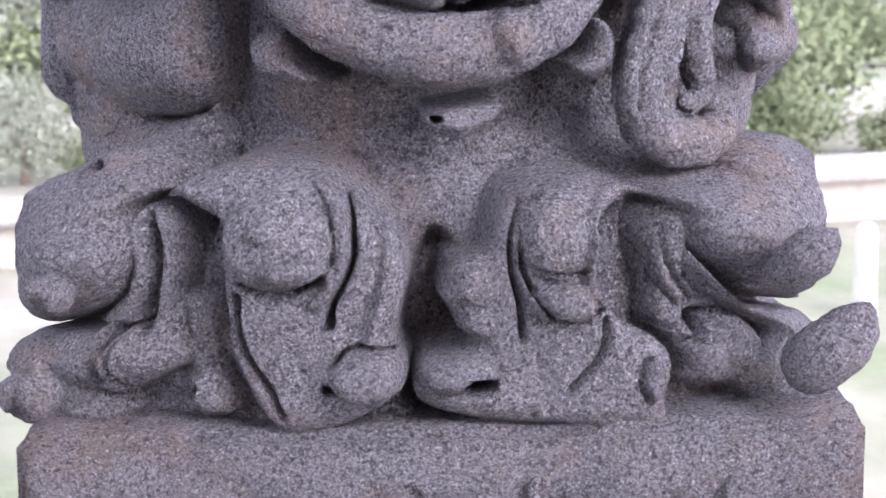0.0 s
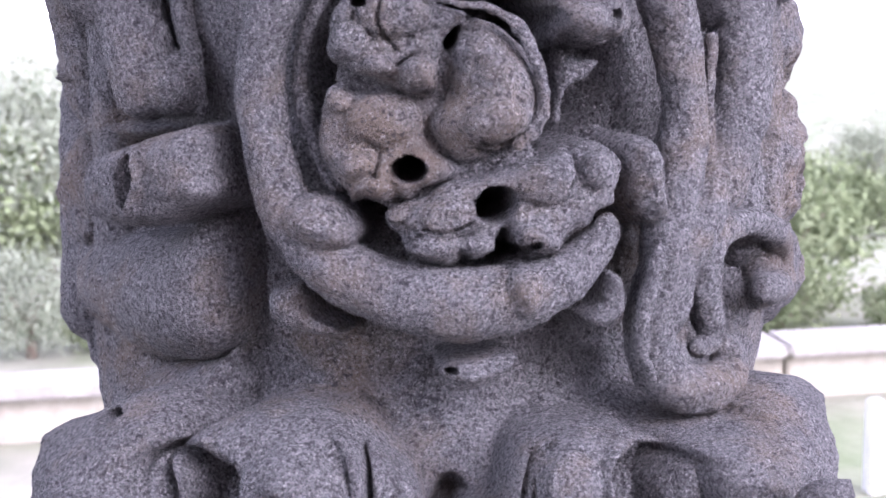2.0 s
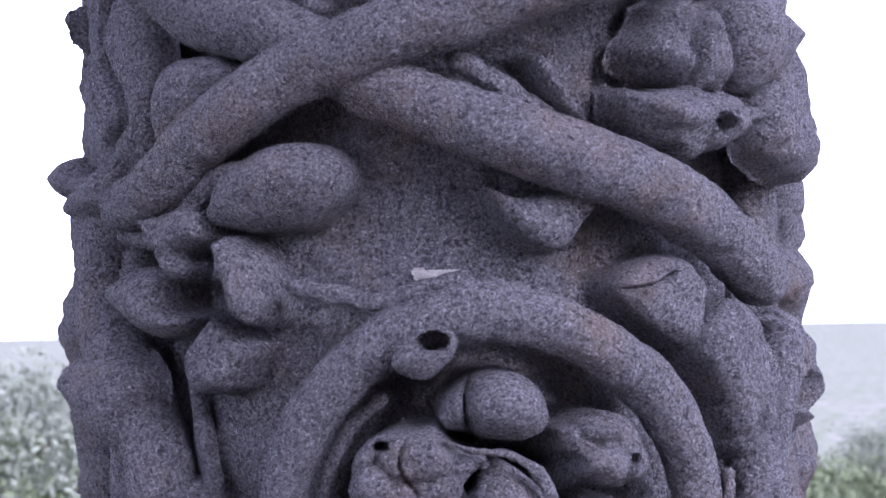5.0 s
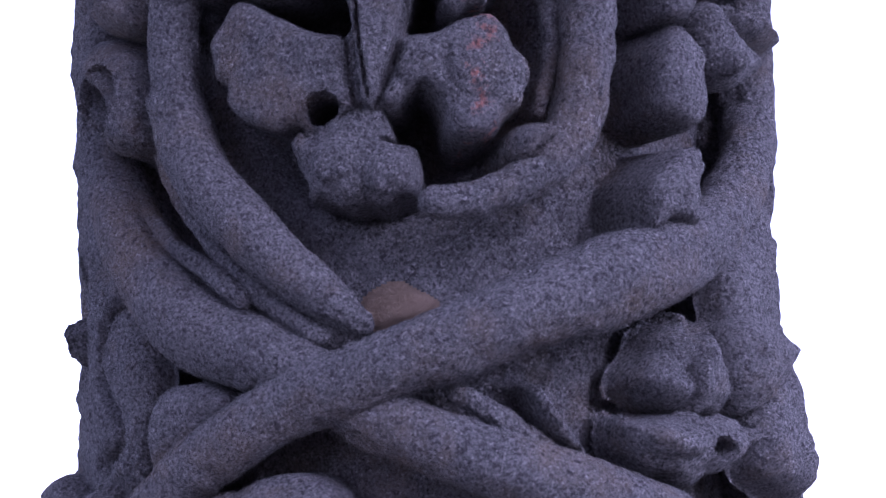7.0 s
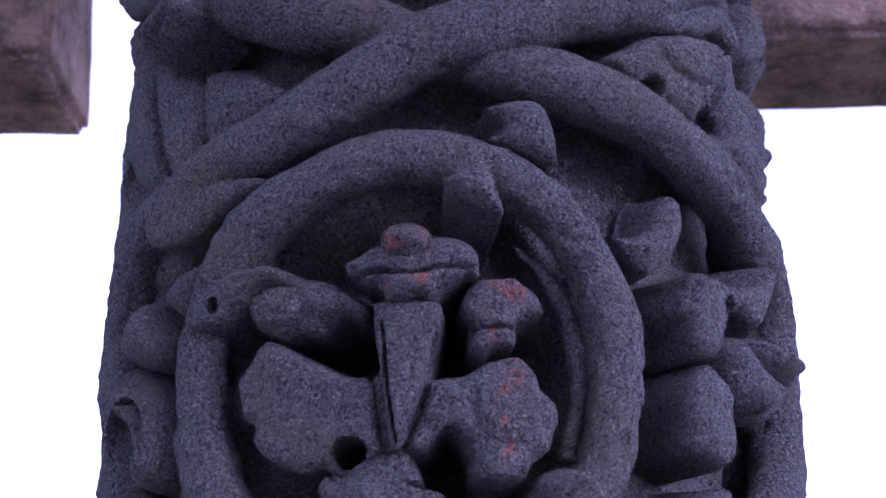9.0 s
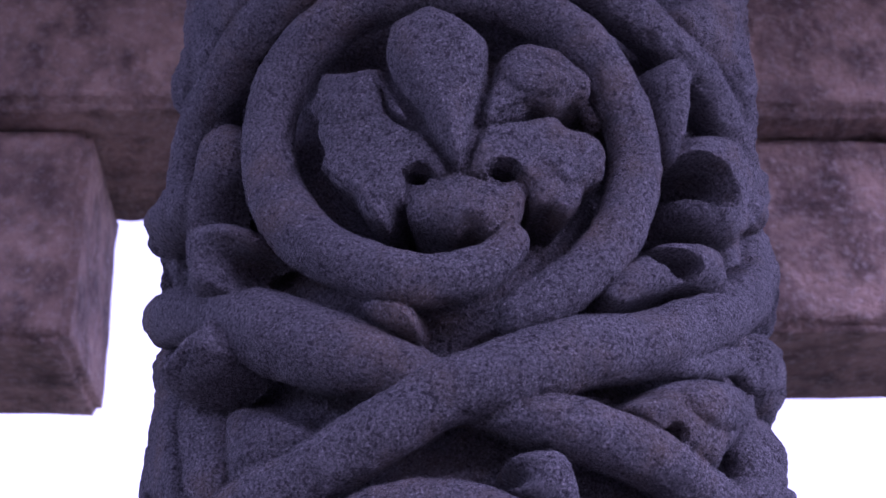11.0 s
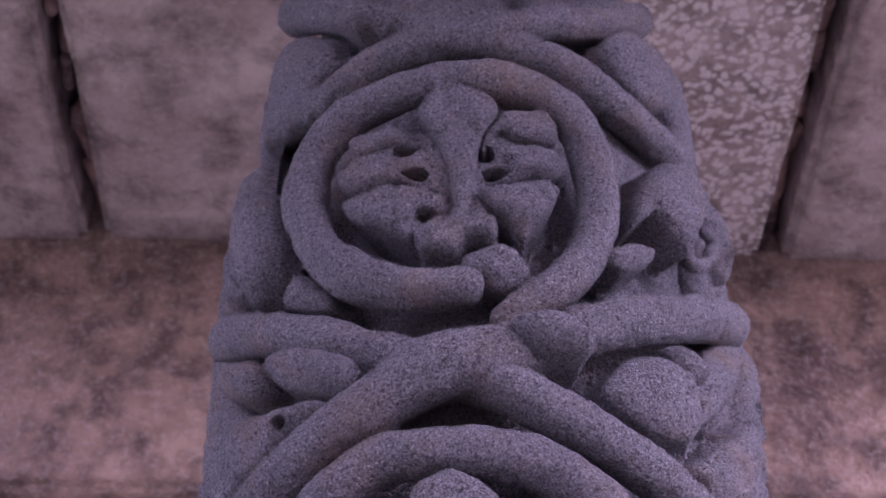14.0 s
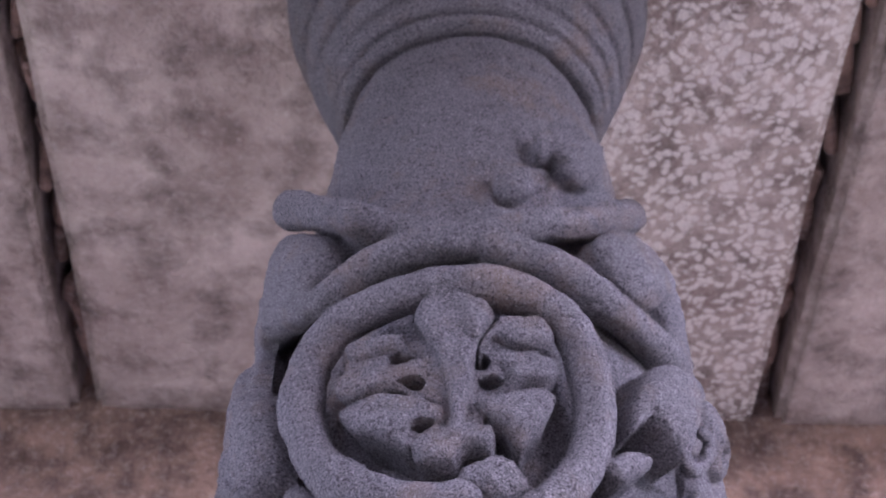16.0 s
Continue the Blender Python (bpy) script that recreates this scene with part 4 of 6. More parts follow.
relief("leaf", pillar, [(-79.8, 1.6195), (-74.1, 1.6342), (-61.3, 1.6484), (-59.8, 1.6381), (-63.3, 1.6173), (-73.6, 1.6149)], 0.065, edge=0.0120, wall=0.50, base=0.155, crisp=True)
relief("leaf", pillar, [(1.5, 1.6246), (6.4, 1.6199), (13.6, 1.6215), (21.7, 1.6304), (19.5, 1.6148), (14.5, 1.5928), (10.2, 1.5908), (5.2, 1.6003), (2.7, 1.6116)], 0.045, edge=0.0100, wall=0.65, base=0.155, crisp=True)
relief("bud", pillar, [(35.7, 1.5398), (37.6, 1.5545), (44.3, 1.5678), (49.6, 1.5577), (53.1, 1.5423), (56.9, 1.5235), (56.3, 1.5079), (53.4, 1.4822), (50.1, 1.4835), (48.8, 1.4951), (46.6, 1.4782), (43.7, 1.4915), (41.5, 1.5098), (38.6, 1.5220)], 0.059, edge=0.0140, wall=0.60, base=0.155,
       holes=[(42.6, 1.4919, 0.0024, 0.0054)], scallop=0.001, crisp=True)
relief("bud", pillar, [(51.3, 1.5562), (56.8, 1.5586), (61.2, 1.5486), (61.0, 1.5369), (56.4, 1.5354), (53.1, 1.5455)], 0.061, edge=0.0120, wall=0.55, base=0.155, crisp=True)
relief("bud", pillar, [(21.3, 1.5721), (23.9, 1.5835), (32.0, 1.5898), (37.5, 1.5844), (40.3, 1.5697), (38.9, 1.5488), (36.2, 1.5388), (28.0, 1.5490), (23.7, 1.5606)], 0.049, edge=0.0160, wall=0.60, base=0.155,
       grooves=[([(23.1, 1.5714), (27.2, 1.5729), (31.6, 1.5788)], 0.0014, 0.0060)], crisp=True)
stem("vine_tendril", pillar, [(-28.3, 1.576, 0.0055, 0.000), (-20.7, 1.571, 0.0055, 0.000), (-13.9, 1.567, 0.0049, 0.000), (-7.3, 1.573, 0.0049, 0.000), (-0.7, 1.577, 0.0043, 0.000)], rc=0.196)
stem("vine_stem", pillar, [(-63.4, 1.636, 0.0158, 0.000), (-71.7, 1.605, 0.0201, 0.000), (-73.1, 1.567, 0.0215, 0.000), (-64.4, 1.523, 0.0201, 0.000), (-56.9, 1.481, 0.0190, 0.000), (-54.2, 1.440, 0.0170, 0.000)], rc=0.192)
leaf([(-82.6, 1.529), (-70.8, 1.545), (-58.5, 1.538), (-56.2, 1.517), (-61.2, 1.490), (-68.6, 1.498)], 0.05, name="bud", edge=0.02, holes=[(-75.5, 1.528, 0.0094, 0.0072)])
leaf([(-59.6, 1.468), (-52.9, 1.476), (-45.2, 1.466), (-46.6, 1.445), (-56.4, 1.443)], 0.03, name="bud")
stem("vine_stem", pillar, [(71.0, 1.562, 0.0122, 0.000), (70.8, 1.522, 0.0142, 0.000), (70.9, 1.473, 0.0149, 0.000), (71.0, 1.420, 0.0143, 0.000), (71.1, 1.412, 0.0142, 0.000), (71.2, 1.352, 0.0149, 0.000), (71.5, 1.312, 0.0144, 0.000)], rc=0.19)
leaf([(49.6, 1.516), (70.7, 1.504), (70.7, 1.489), (49.4, 1.504)], 0.04, base=0.18, edge=0.01, name="leaf_band")
# ---- leaves between the first and second coil ----
stem("leaf_vein", pillar, [(-35.8, 1.637, 0.0046, 0.000), (-41.4, 1.632, 0.0058, 0.000), (-46.6, 1.618, 0.0065, 0.000), (-54.2, 1.604, 0.0060, 0.000), (-66.0, 1.608, 0.0057, 0.000)], rc=0.195)
leaf([(-54.3, 1.667), (-51.0, 1.692), (-41.2, 1.697), (-35.6, 1.685), (-41.1, 1.666), (-49.9, 1.645)], 0.032, edge=0.015)
leaf([(24.9, 1.694), (30.9, 1.718), (38.2, 1.728), (44.4, 1.701), (42.0, 1.674), (33.7, 1.674), (27.2, 1.680)], 0.035, base=0.18, wall=0.3, scallop=0.003, grooves=[([(38.4, 1.723), (34.1, 1.701), (35.0, 1.677)], 0.006, 0.012)])
leaf([(41.9, 1.717), (50.4, 1.731), (71.0, 1.721), (57.3, 1.690), (45.0, 1.675)], 0.045, scallop=0.002, base=0.185)
leaf([(22.9, 1.668), (30.3, 1.677), (50.8, 1.675), (53.8, 1.657), (36.8, 1.638), (27.8, 1.644), (23.0, 1.655)], 0.035, base=0.18, wall=0.3, scallop=0.003, holes=[(39.5, 1.657, 0.0098, 0.0054)], bumps=[(*(29.6, 1.662, 0.0204, 0.0102), 0.008)])
leaf([(47.2, 1.762), (71.0, 1.824), (70.5, 1.813), (70.3, 1.771), (70.7, 1.721), (49.4, 1.699), (45.4, 1.729)], 0.026, base=0.19)
leaf([(52.7, 1.697), (70.6, 1.721), (70.0, 1.700), (70.3, 1.674), (70.5, 1.634), (49.8, 1.644)], 0.03, base=0.195, scallop=0.002, holes=[(70.5, 1.721, 0.0097, 0.0069)])
leaf([(-82.9, 1.786), (-64.2, 1.760), (-52.9, 1.714), (-53.5, 1.672), (-59.2, 1.635), (-82.9, 1.652), (-83.0, 1.718)], 0.02, base=0.188, scallop=0.001, grooves=[([(-62.9, 1.747), (-67.8, 1.711), (-60.3, 1.674), (-64.6, 1.657)], 0.006, 0.014)])
for o in ([(-82.3, 1.728), (-83.0, 1.750), (-76.7, 1.735), (-83.2, 1.708)], [(-82.6, 1.698), (-83.2, 1.702), (-83.2, 1.668), (-82.7, 1.671)], [(-82.6, 1.652), (-74.8, 1.653), (-66.9, 1.627), (-83.1, 1.632)]):
    leaf(o, 0.04, base=0.19, scallop=0.002)
leaf([(8.0, 1.688), (9.8, 1.690), (14.3, 1.669), (17.1, 1.652), (12.6, 1.660), (9.5, 1.674)], 0.03)
stem("leaf_vein", pillar, [(-3.4, 1.688, 0.0066, 0.000), (4.1, 1.673, 0.0066, 0.000), (11.7, 1.656, 0.0061, 0.000), (19.2, 1.641, 0.0056, 0.000)], rc=0.192)
stem("leaf_vein", pillar, [(-70.2, 1.847, 0.0060, 0.000), (-61.6, 1.810, 0.0064, 0.000), (-50.2, 1.775, 0.0067, 0.000), (-41.5, 1.755, 0.0059, 0.000), (-33.2, 1.733, 0.0052, 0.000)], rc=0.2)
stem("leaf_vein", pillar, [(-56.1, 1.839, 0.0051, 0.000), (-49.0, 1.799, 0.0055, 0.000), (-40.4, 1.765, 0.0059, 0.000), (-29.5, 1.732, 0.0057, 0.000), (-20.9, 1.713, 0.0045, 0.000)], rc=0.194)
leaf([(-83.3, 1.893), (-63.3, 1.884), (-55.7, 1.856), (-52.1, 1.831), (-56.0, 1.828), (-60.8, 1.854), (-70.3, 1.873)], 0.05, edge=0.01)
# ---- leaves in the second coil ----
c = coil_second
relief("flower_back", c, [(-37.5, 1.8782), (-33.2, 1.8915), (-26.2, 1.8827), (-18.0, 1.8703), (-16.1, 1.9005), (-8.3, 1.8992), (-8.8, 1.8702), (-4.1, 1.8699), (0.2, 1.8781), (6.3, 1.8690), (8.7, 1.8452), (4.1, 1.8179), (-1.9, 1.8148), (-5.2, 1.8326), (-7.7, 1.8386), (-11.1, 1.8287), (-10.3, 1.8123), (-18.1, 1.8107), (-23.4, 1.8119), (-24.7, 1.8196), (-31.0, 1.8261), (-36.2, 1.8464)], 0.057, edge=0.0060, wall=0.80, base=0.146,
       holes=[(-21.3, 1.8305, 0.0095, 0.0078)], crisp=True)
relief("petal", c, [(-39.5, 1.8659), (-38.8, 1.8780), (-36.6, 1.8893), (-34.3, 1.8962), (-30.5, 1.8908), (-25.7, 1.8825), (-21.1, 1.8732), (-17.2, 1.8697), (-16.0, 1.8537), (-15.2, 1.8342), (-14.0, 1.8282), (-17.5, 1.8259), (-21.0, 1.8187), (-22.5, 1.8168), (-24.7, 1.8203), (-27.5, 1.8176), (-29.3, 1.8200), (-32.0, 1.8222), (-34.0, 1.8290), (-35.7, 1.8333), (-36.6, 1.8413), (-36.4, 1.8470), (-38.7, 1.8537)], 0.064, edge=0.0100, wall=0.75, base=0.146,
       holes=[(-20.6, 1.8288, 0.0094, 0.0077)], scallop=0.0009, crisp=True)
relief("petal", c, [(-38.6, 1.9160), (-36.9, 1.9245), (-33.2, 1.9280), (-30.6, 1.9258), (-27.7, 1.9281), (-23.0, 1.9235), (-20.1, 1.9136), (-17.5, 1.9044), (-18.5, 1.8976), (-21.9, 1.9006), (-25.6, 1.8915), (-28.1, 1.8937), (-30.6, 1.8906), (-33.1, 1.8950), (-35.7, 1.8976), (-37.9, 1.9076)], 0.065, edge=0.0110, wall=0.72, base=0.146,
       bumps=[(-30.6, 1.9078, 0.0119, 0.0101, 0.0060), (-23.5, 1.9081, 0.0118, 0.0088, 0.0050)], scallop=0.0009, crisp=True)
relief("petal", c, [(-27.1, 1.8162), (-25.0, 1.8240), (-21.8, 1.8213), (-18.2, 1.8270), (-13.8, 1.8292), (-11.2, 1.8164), (-8.7, 1.8132), (-6.8, 1.8078), (-6.2, 1.7950), (-7.8, 1.7836), (-10.1, 1.7826), (-12.2, 1.7782), (-14.8, 1.7808), (-18.2, 1.7771), (-21.4, 1.7820), (-23.6, 1.7824), (-24.1, 1.7919), (-25.3, 1.7980), (-26.4, 1.8066)], 0.060, edge=0.0130, wall=0.68, base=0.146,
       bumps=[(-10.9, 1.7960, 0.0141, 0.0130, 0.0050), (-18.9, 1.8030, 0.0131, 0.0114, 0.0050)], scallop=0.0009, crisp=True)
relief("petal", c, [(-7.1, 1.8686), (-4.2, 1.8693), (0.0, 1.8778), (4.3, 1.8794), (6.9, 1.8707), (7.2, 1.8616), (9.2, 1.8560), (10.0, 1.8441), (8.6, 1.8365), (8.5, 1.8284), (5.6, 1.8198), (5.0, 1.8140), (3.3, 1.8097), (-0.5, 1.8087), (-3.3, 1.8161), (-4.4, 1.8284), (-6.8, 1.8367), (-9.3, 1.8281), (-11.6, 1.8255), (-13.4, 1.8286), (-11.2, 1.8466), (-9.0, 1.8667)], 0.066, edge=0.0110, wall=0.74, base=0.146,
       bumps=[(1.8, 1.8492, 0.0171, 0.0171, 0.0040), (0.8, 1.8200, 0.0141, 0.0102, 0.0050)],
       holes=[(-6.9, 1.8159, 0.0096, 0.0124)], scallop=0.0009, material=STONE_RED_LEAF, crisp=True)
relief("petal", c, [(-5.3, 1.9025), (-3.9, 1.9148), (-1.3, 1.9219), (3.0, 1.9223), (6.4, 1.9157), (7.7, 1.9081), (8.6, 1.9022), (6.7, 1.8980), (4.5, 1.8928), (3.7, 1.8823), (0.3, 1.8789), (-2.3, 1.8759), (-4.1, 1.8832), (-3.4, 1.8941)], 0.065, edge=0.0110, wall=0.72, base=0.146,
       grooves=[([(-2.6, 1.8910), (0.5, 1.8926), (4.1, 1.8921)], 0.0012, 0.0050)], scallop=0.0009, material=STONE_RED_LEAF, crisp=True)
relief("spike", c, [(-17.2, 1.9008), (-17.5, 1.9071), (-15.1, 1.9089), (-8.1, 1.9077), (-6.4, 1.9020), (-7.2, 1.8869), (-8.9, 1.8660), (-10.9, 1.8454), (-12.3, 1.8309), (-13.9, 1.8263), (-15.2, 1.8329), (-15.9, 1.8522), (-16.7, 1.8764)], 0.071, edge=0.0080, wall=0.75, base=0.146,
       grooves=[([(-15.3, 1.8938), (-14.7, 1.8638), (-13.6, 1.8329)], 0.0010, 0.0070), ([(-7.9, 1.8909), (-9.8, 1.8629), (-12.1, 1.8341)], 0.0010, 0.0070)], crisp=True)
relief("collar", c, [(-21.5, 1.9283), (-18.8, 1.9352), (-15.8, 1.9399), (-8.0, 1.9427), (-3.7, 1.9392), (-1.2, 1.9294), (-1.7, 1.9155), (-3.6, 1.9163), (-4.8, 1.9127), (-6.6, 1.9079), (-8.8, 1.9020), (-10.5, 1.9052), (-12.2, 1.9033), (-14.8, 1.9030), (-16.3, 1.9111), (-18.4, 1.9148), (-20.5, 1.9195)], 0.075, edge=0.0120, wall=0.70, base=0.146,
       grooves=[([(-19.3, 1.9195), (-15.4, 1.9212), (-11.6, 1.9181), (-7.9, 1.9212), (-2.7, 1.9225)], 0.0012, 0.0060)],
       bumps=[(-11.7, 1.9096, 0.0144, 0.0098, 0.0060)], scallop=0.0009, material=STONE_RED_SPIKE, crisp=True)
relief("bud", c, [(-16.4, 1.9419), (-14.4, 1.9482), (-11.1, 1.9498), (-8.2, 1.9446), (-7.3, 1.9345), (-8.3, 1.9266), (-12.0, 1.9228), (-15.2, 1.9279)], 0.086, edge=0.0180, wall=0.60, base=0.146, scallop=0.0009, material=STONE_RED_SPIKE, crisp=True)
relief("bud", c, [(4.7, 1.8105), (6.3, 1.8194), (9.8, 1.8242), (13.3, 1.8215), (15.7, 1.8126), (13.1, 1.8080), (10.9, 1.8059), (12.3, 1.7996), (7.8, 1.7968), (5.3, 1.8009)], 0.074, edge=0.0140, wall=0.60, base=0.146,
       holes=[(10.1, 1.8049, 0.0039, 0.0020)], scallop=0.0009, crisp=True)
stem("leaf_vein", c, [(4.7, 1.9433, 0.0027, 0.0), (9.5, 1.9279, 0.0033, 0.0), (13.5, 1.9045, 0.0036, 0.0), (15.1, 1.8770, 0.0039, 0.0), (13.9, 1.8492, 0.0035, 0.0), (11.7, 1.8261, 0.0026, 0.0)], rc=0.190)
leaf([(-7.2, 1.967), (-5.4, 1.973), (-1.3, 1.978), (1.9, 1.953), (1.0, 1.944), (-3.1, 1.950), (-6.7, 1.958)], 0.06, c, edge=0.015)
leaf([(-1.3, 2.012), (3.1, 2.020), (8.2, 2.018), (10.4, 1.997), (9.7, 1.980), (2.8, 1.988), (-2.4, 1.994), (1.7, 2.002)], 0.045, c, edge=0.015)
leaf([(11.1, 1.973), (18.0, 1.950), (25.0, 1.956), (28.8, 1.979), (33.0, 1.975), (31.5, 1.947), (24.5, 1.926), (19.8, 1.940), (14.5, 1.960)], 0.038)
leaf([(48.1, 1.910), (70.9, 1.917), (70.9, 1.896), (51.3, 1.890)], 0.045, base=0.185)
stem("vine_stem", pillar, [(70.4, 2.090, 0.0151, 0.000), (70.4, 2.027, 0.0155, 0.000), (70.5, 1.971, 0.0152, 0.000)], rc=0.185)
stem("vine_stem", pillar, [(70.4, 1.941, 0.0108, 0.000), (70.5, 1.891, 0.0121, 0.000), (70.6, 1.913, 0.0129, 0.000), (70.7, 1.863, 0.0134, 0.000)], rc=0.195)
leaf([(17.6, 2.050), (25.3, 2.068), (36.9, 2.084), (45.2, 2.083), (42.2, 2.053), (35.0, 2.023), (26.7, 2.030), (20.6, 2.040)], 0.042, scallop=0.002, holes=[(26.4, 2.037, 0.0060, 0.0056)], bumps=[(*(34.2, 2.061, 0.0234, 0.0145), 0.008)])
leaf([(32.9, 2.017), (50.7, 2.038), (70.6, 2.049), (53.8, 2.000), (41.7, 2.006)], 0.04, scallop=0.003)
stem("leaf_vein", pillar, [(22.8, 2.086, 0.0065, 0.000), (32.2, 2.088, 0.0080, 0.000), (46.9, 2.106, 0.0091, 0.000), (53.0, 2.094, 0.0078, 0.000)], rc=0.206)
leaf([(-59.8, 2.086), (-52.5, 2.110), (-46.9, 2.121), (-44.1, 2.092), (-50.3, 2.078), (-54.9, 2.073)], 0.062, edge=0.014, grooves=[([(-46.8, 2.116), (-49.3, 2.098), (-53.4, 2.082)], 0.004, 0.006)])
leaf([(-53.2, 2.069), (-44.7, 2.067), (-33.7, 2.043), (-40.5, 2.025), (-50.4, 2.015)], 0.026, edge=0.03)
leaf([(-83.0, 2.119), (-83.2, 2.130), (-59.8, 2.096), (-51.2, 2.058), (-50.6, 2.019), (-56.5, 2.001), (-83.5, 2.035)], 0.03, base=0.18, edge=0.02, grooves=[([(-68.8, 2.103), (-63.0, 2.056), (-60.7, 2.016)], 0.006, 0.012)])
leaf([(-83.4, 2.001), (-67.9, 2.011), (-56.5, 2.001), (-54.0, 1.960), (-68.1, 1.947), (-83.5, 1.956)], 0.025, base=0.178, edge=0.02)
leaf([(-65.4, 1.914), (-60.1, 1.936), (-53.0, 1.913), (-52.6, 1.890), (-63.6, 1.897)], 0.048, edge=0.012)
leaf([(-76.9, 1.878), (-69.2, 1.904), (-53.5, 1.875), (-50.8, 1.833), (-55.7, 1.822), (-68.4, 1.837)], 0.046, edge=0.012, holes=[(-61.3, 1.854, 0.0195, 0.0198)])
leaf([(-55.9, 1.935), (-49.4, 1.948), (-43.0, 1.941), (-46.2, 1.914), (-53.2, 1.920)], 0.04, edge=0.012)
relief("leaf", pillar, [(28.6, 1.9106), (30.3, 1.9245), (31.6, 1.9333), (35.1, 1.9340), (41.3, 1.9312), (46.9, 1.9400), (54.0, 1.9573), (54.2, 1.9422), (51.1, 1.9219), (46.7, 1.9061), (41.5, 1.9161), (37.5, 1.9005), (35.8, 1.8858), (31.3, 1.8830), (30.0, 1.8987)], 0.062, edge=0.0100, wall=0.70, base=0.160,
       holes=[(38.2, 1.9157, 0.0031, 0.0063)], scallop=0.0012, crisp=True)
relief("leaf", pillar, [(28.9, 1.8607), (30.6, 1.8734), (33.5, 1.8846), (36.9, 1.8778), (39.2, 1.8665), (39.2, 1.8475), (37.2, 1.8270), (34.0, 1.8236), (30.8, 1.8290), (28.9, 1.8361)], 0.062, edge=0.0120, wall=0.68, base=0.160, scallop=0.0015, crisp=True)
relief("leaf", pillar, [(38.5, 1.8924), (42.3, 1.9057), (48.9, 1.8936), (62.3, 1.8879), (59.3, 1.8743), (49.9, 1.8586), (43.0, 1.8560), (40.1, 1.8709)], 0.062, edge=0.0140, wall=0.60, base=0.160,
       grooves=[([(35.3, 1.8897), (36.9, 1.8687), (39.9, 1.8565)], 0.0012, 0.0060)],
       bumps=[(43.9, 1.8673, 0.0070, 0.0082, 0.0100)], crisp=True)
relief("leaf", pillar, [(25.2, 1.7851), (27.3, 1.7989), (32.1, 1.8133), (36.2, 1.8162), (35.3, 1.7718), (33.8, 1.7664), (31.2, 1.7718), (28.9, 1.7712), (27.2, 1.7615), (25.8, 1.7687)], 0.064, edge=0.0100, wall=0.70, base=0.160, scallop=0.001, crisp=True)
relief("leaf", pillar, [(-47.9, 1.9138), (-47.0, 1.9179), (-43.3, 1.9295), (-39.4, 1.9351), (-31.8, 1.9359), (-30.6, 1.9254), (-34.5, 1.9180), (-37.5, 1.9092), (-41.7, 1.9007), (-46.8, 1.9039)], 0.062, edge=0.0100, wall=0.70, base=0.160,
       holes=[(-41.0, 1.9142, 0.0030, 0.0037)], scallop=0.001, crisp=True)
relief("leaf", pillar, [(-61.2, 1.9816), (-53.4, 1.9997), (-34.6, 1.9875), (-32.9, 1.9797), (-39.7, 1.9699), (-48.2, 1.9576), (-58.4, 1.9617)], 0.058, edge=0.0100, wall=0.70, base=0.160, crisp=True)
# ---- leaves in the third coil ----
c = coil_third
relief("flower_back", c, [(-32.0, 2.2616), (-20.8, 2.2620), (-18.7, 2.2733), (-2.2, 2.2710), (-0.3, 2.2306), (10.1, 2.2390), (16.4, 2.2154), (9.5, 2.1801), (2.4, 2.1773), (-0.6, 2.1580), (-12.1, 2.1579), (-18.1, 2.1779), (-25.4, 2.1850), (-31.3, 2.2162)], 0.057, edge=0.0060, wall=0.80, base=0.146,
       holes=[(-14.2, 2.1954, 0.0083, 0.0070), (0.2, 2.1973, 0.0090, 0.0070)], crisp=True)
relief("petal", c, [(-35.1, 2.2538), (-33.9, 2.2651), (-31.3, 2.2777), (-26.9, 2.2769), (-20.5, 2.2722), (-18.7, 2.2580), (-14.2, 2.2321), (-10.2, 2.2078), (-8.1, 2.1931), (-11.1, 2.1882), (-15.3, 2.1804), (-16.4, 2.1742), (-18.0, 2.1710), (-19.7, 2.1621), (-21.6, 2.1615), (-24.2, 2.1708), (-25.0, 2.1817), (-29.0, 2.1919), (-30.4, 2.2000), (-32.0, 2.2067), (-31.6, 2.2201), (-33.1, 2.2306), (-32.8, 2.2409)], 0.065, edge=0.0110, wall=0.74, base=0.146,
       grooves=[([(-20.5, 2.2543), (-18.9, 2.2353), (-14.6, 2.2238)], 0.0020, 0.0080)],
       bumps=[(-25.3, 2.2472, 0.0193, 0.0151, 0.0040)],
       holes=[(-13.9, 2.1909, 0.0083, 0.0069)], scallop=0.0009, crisp=True)
relief("petal", c, [(-5.9, 2.2030), (-3.4, 2.2251), (2.5, 2.2328), (9.7, 2.2395), (11.5, 2.2313), (14.0, 2.2303), (16.2, 2.2281), (19.0, 2.2192), (18.2, 2.1989), (14.5, 2.1893), (13.8, 2.1767), (10.2, 2.1664), (7.5, 2.1714), (5.0, 2.1714), (3.7, 2.1828), (1.3, 2.1890), (-2.4, 2.1882), (-6.4, 2.1915)], 0.065, edge=0.0110, wall=0.74, base=0.146,
       bumps=[(11.2, 2.2036, 0.0148, 0.0148, 0.0040)],
       holes=[(-0.1, 2.1928, 0.0089, 0.0069)], scallop=0.0009, crisp=True)
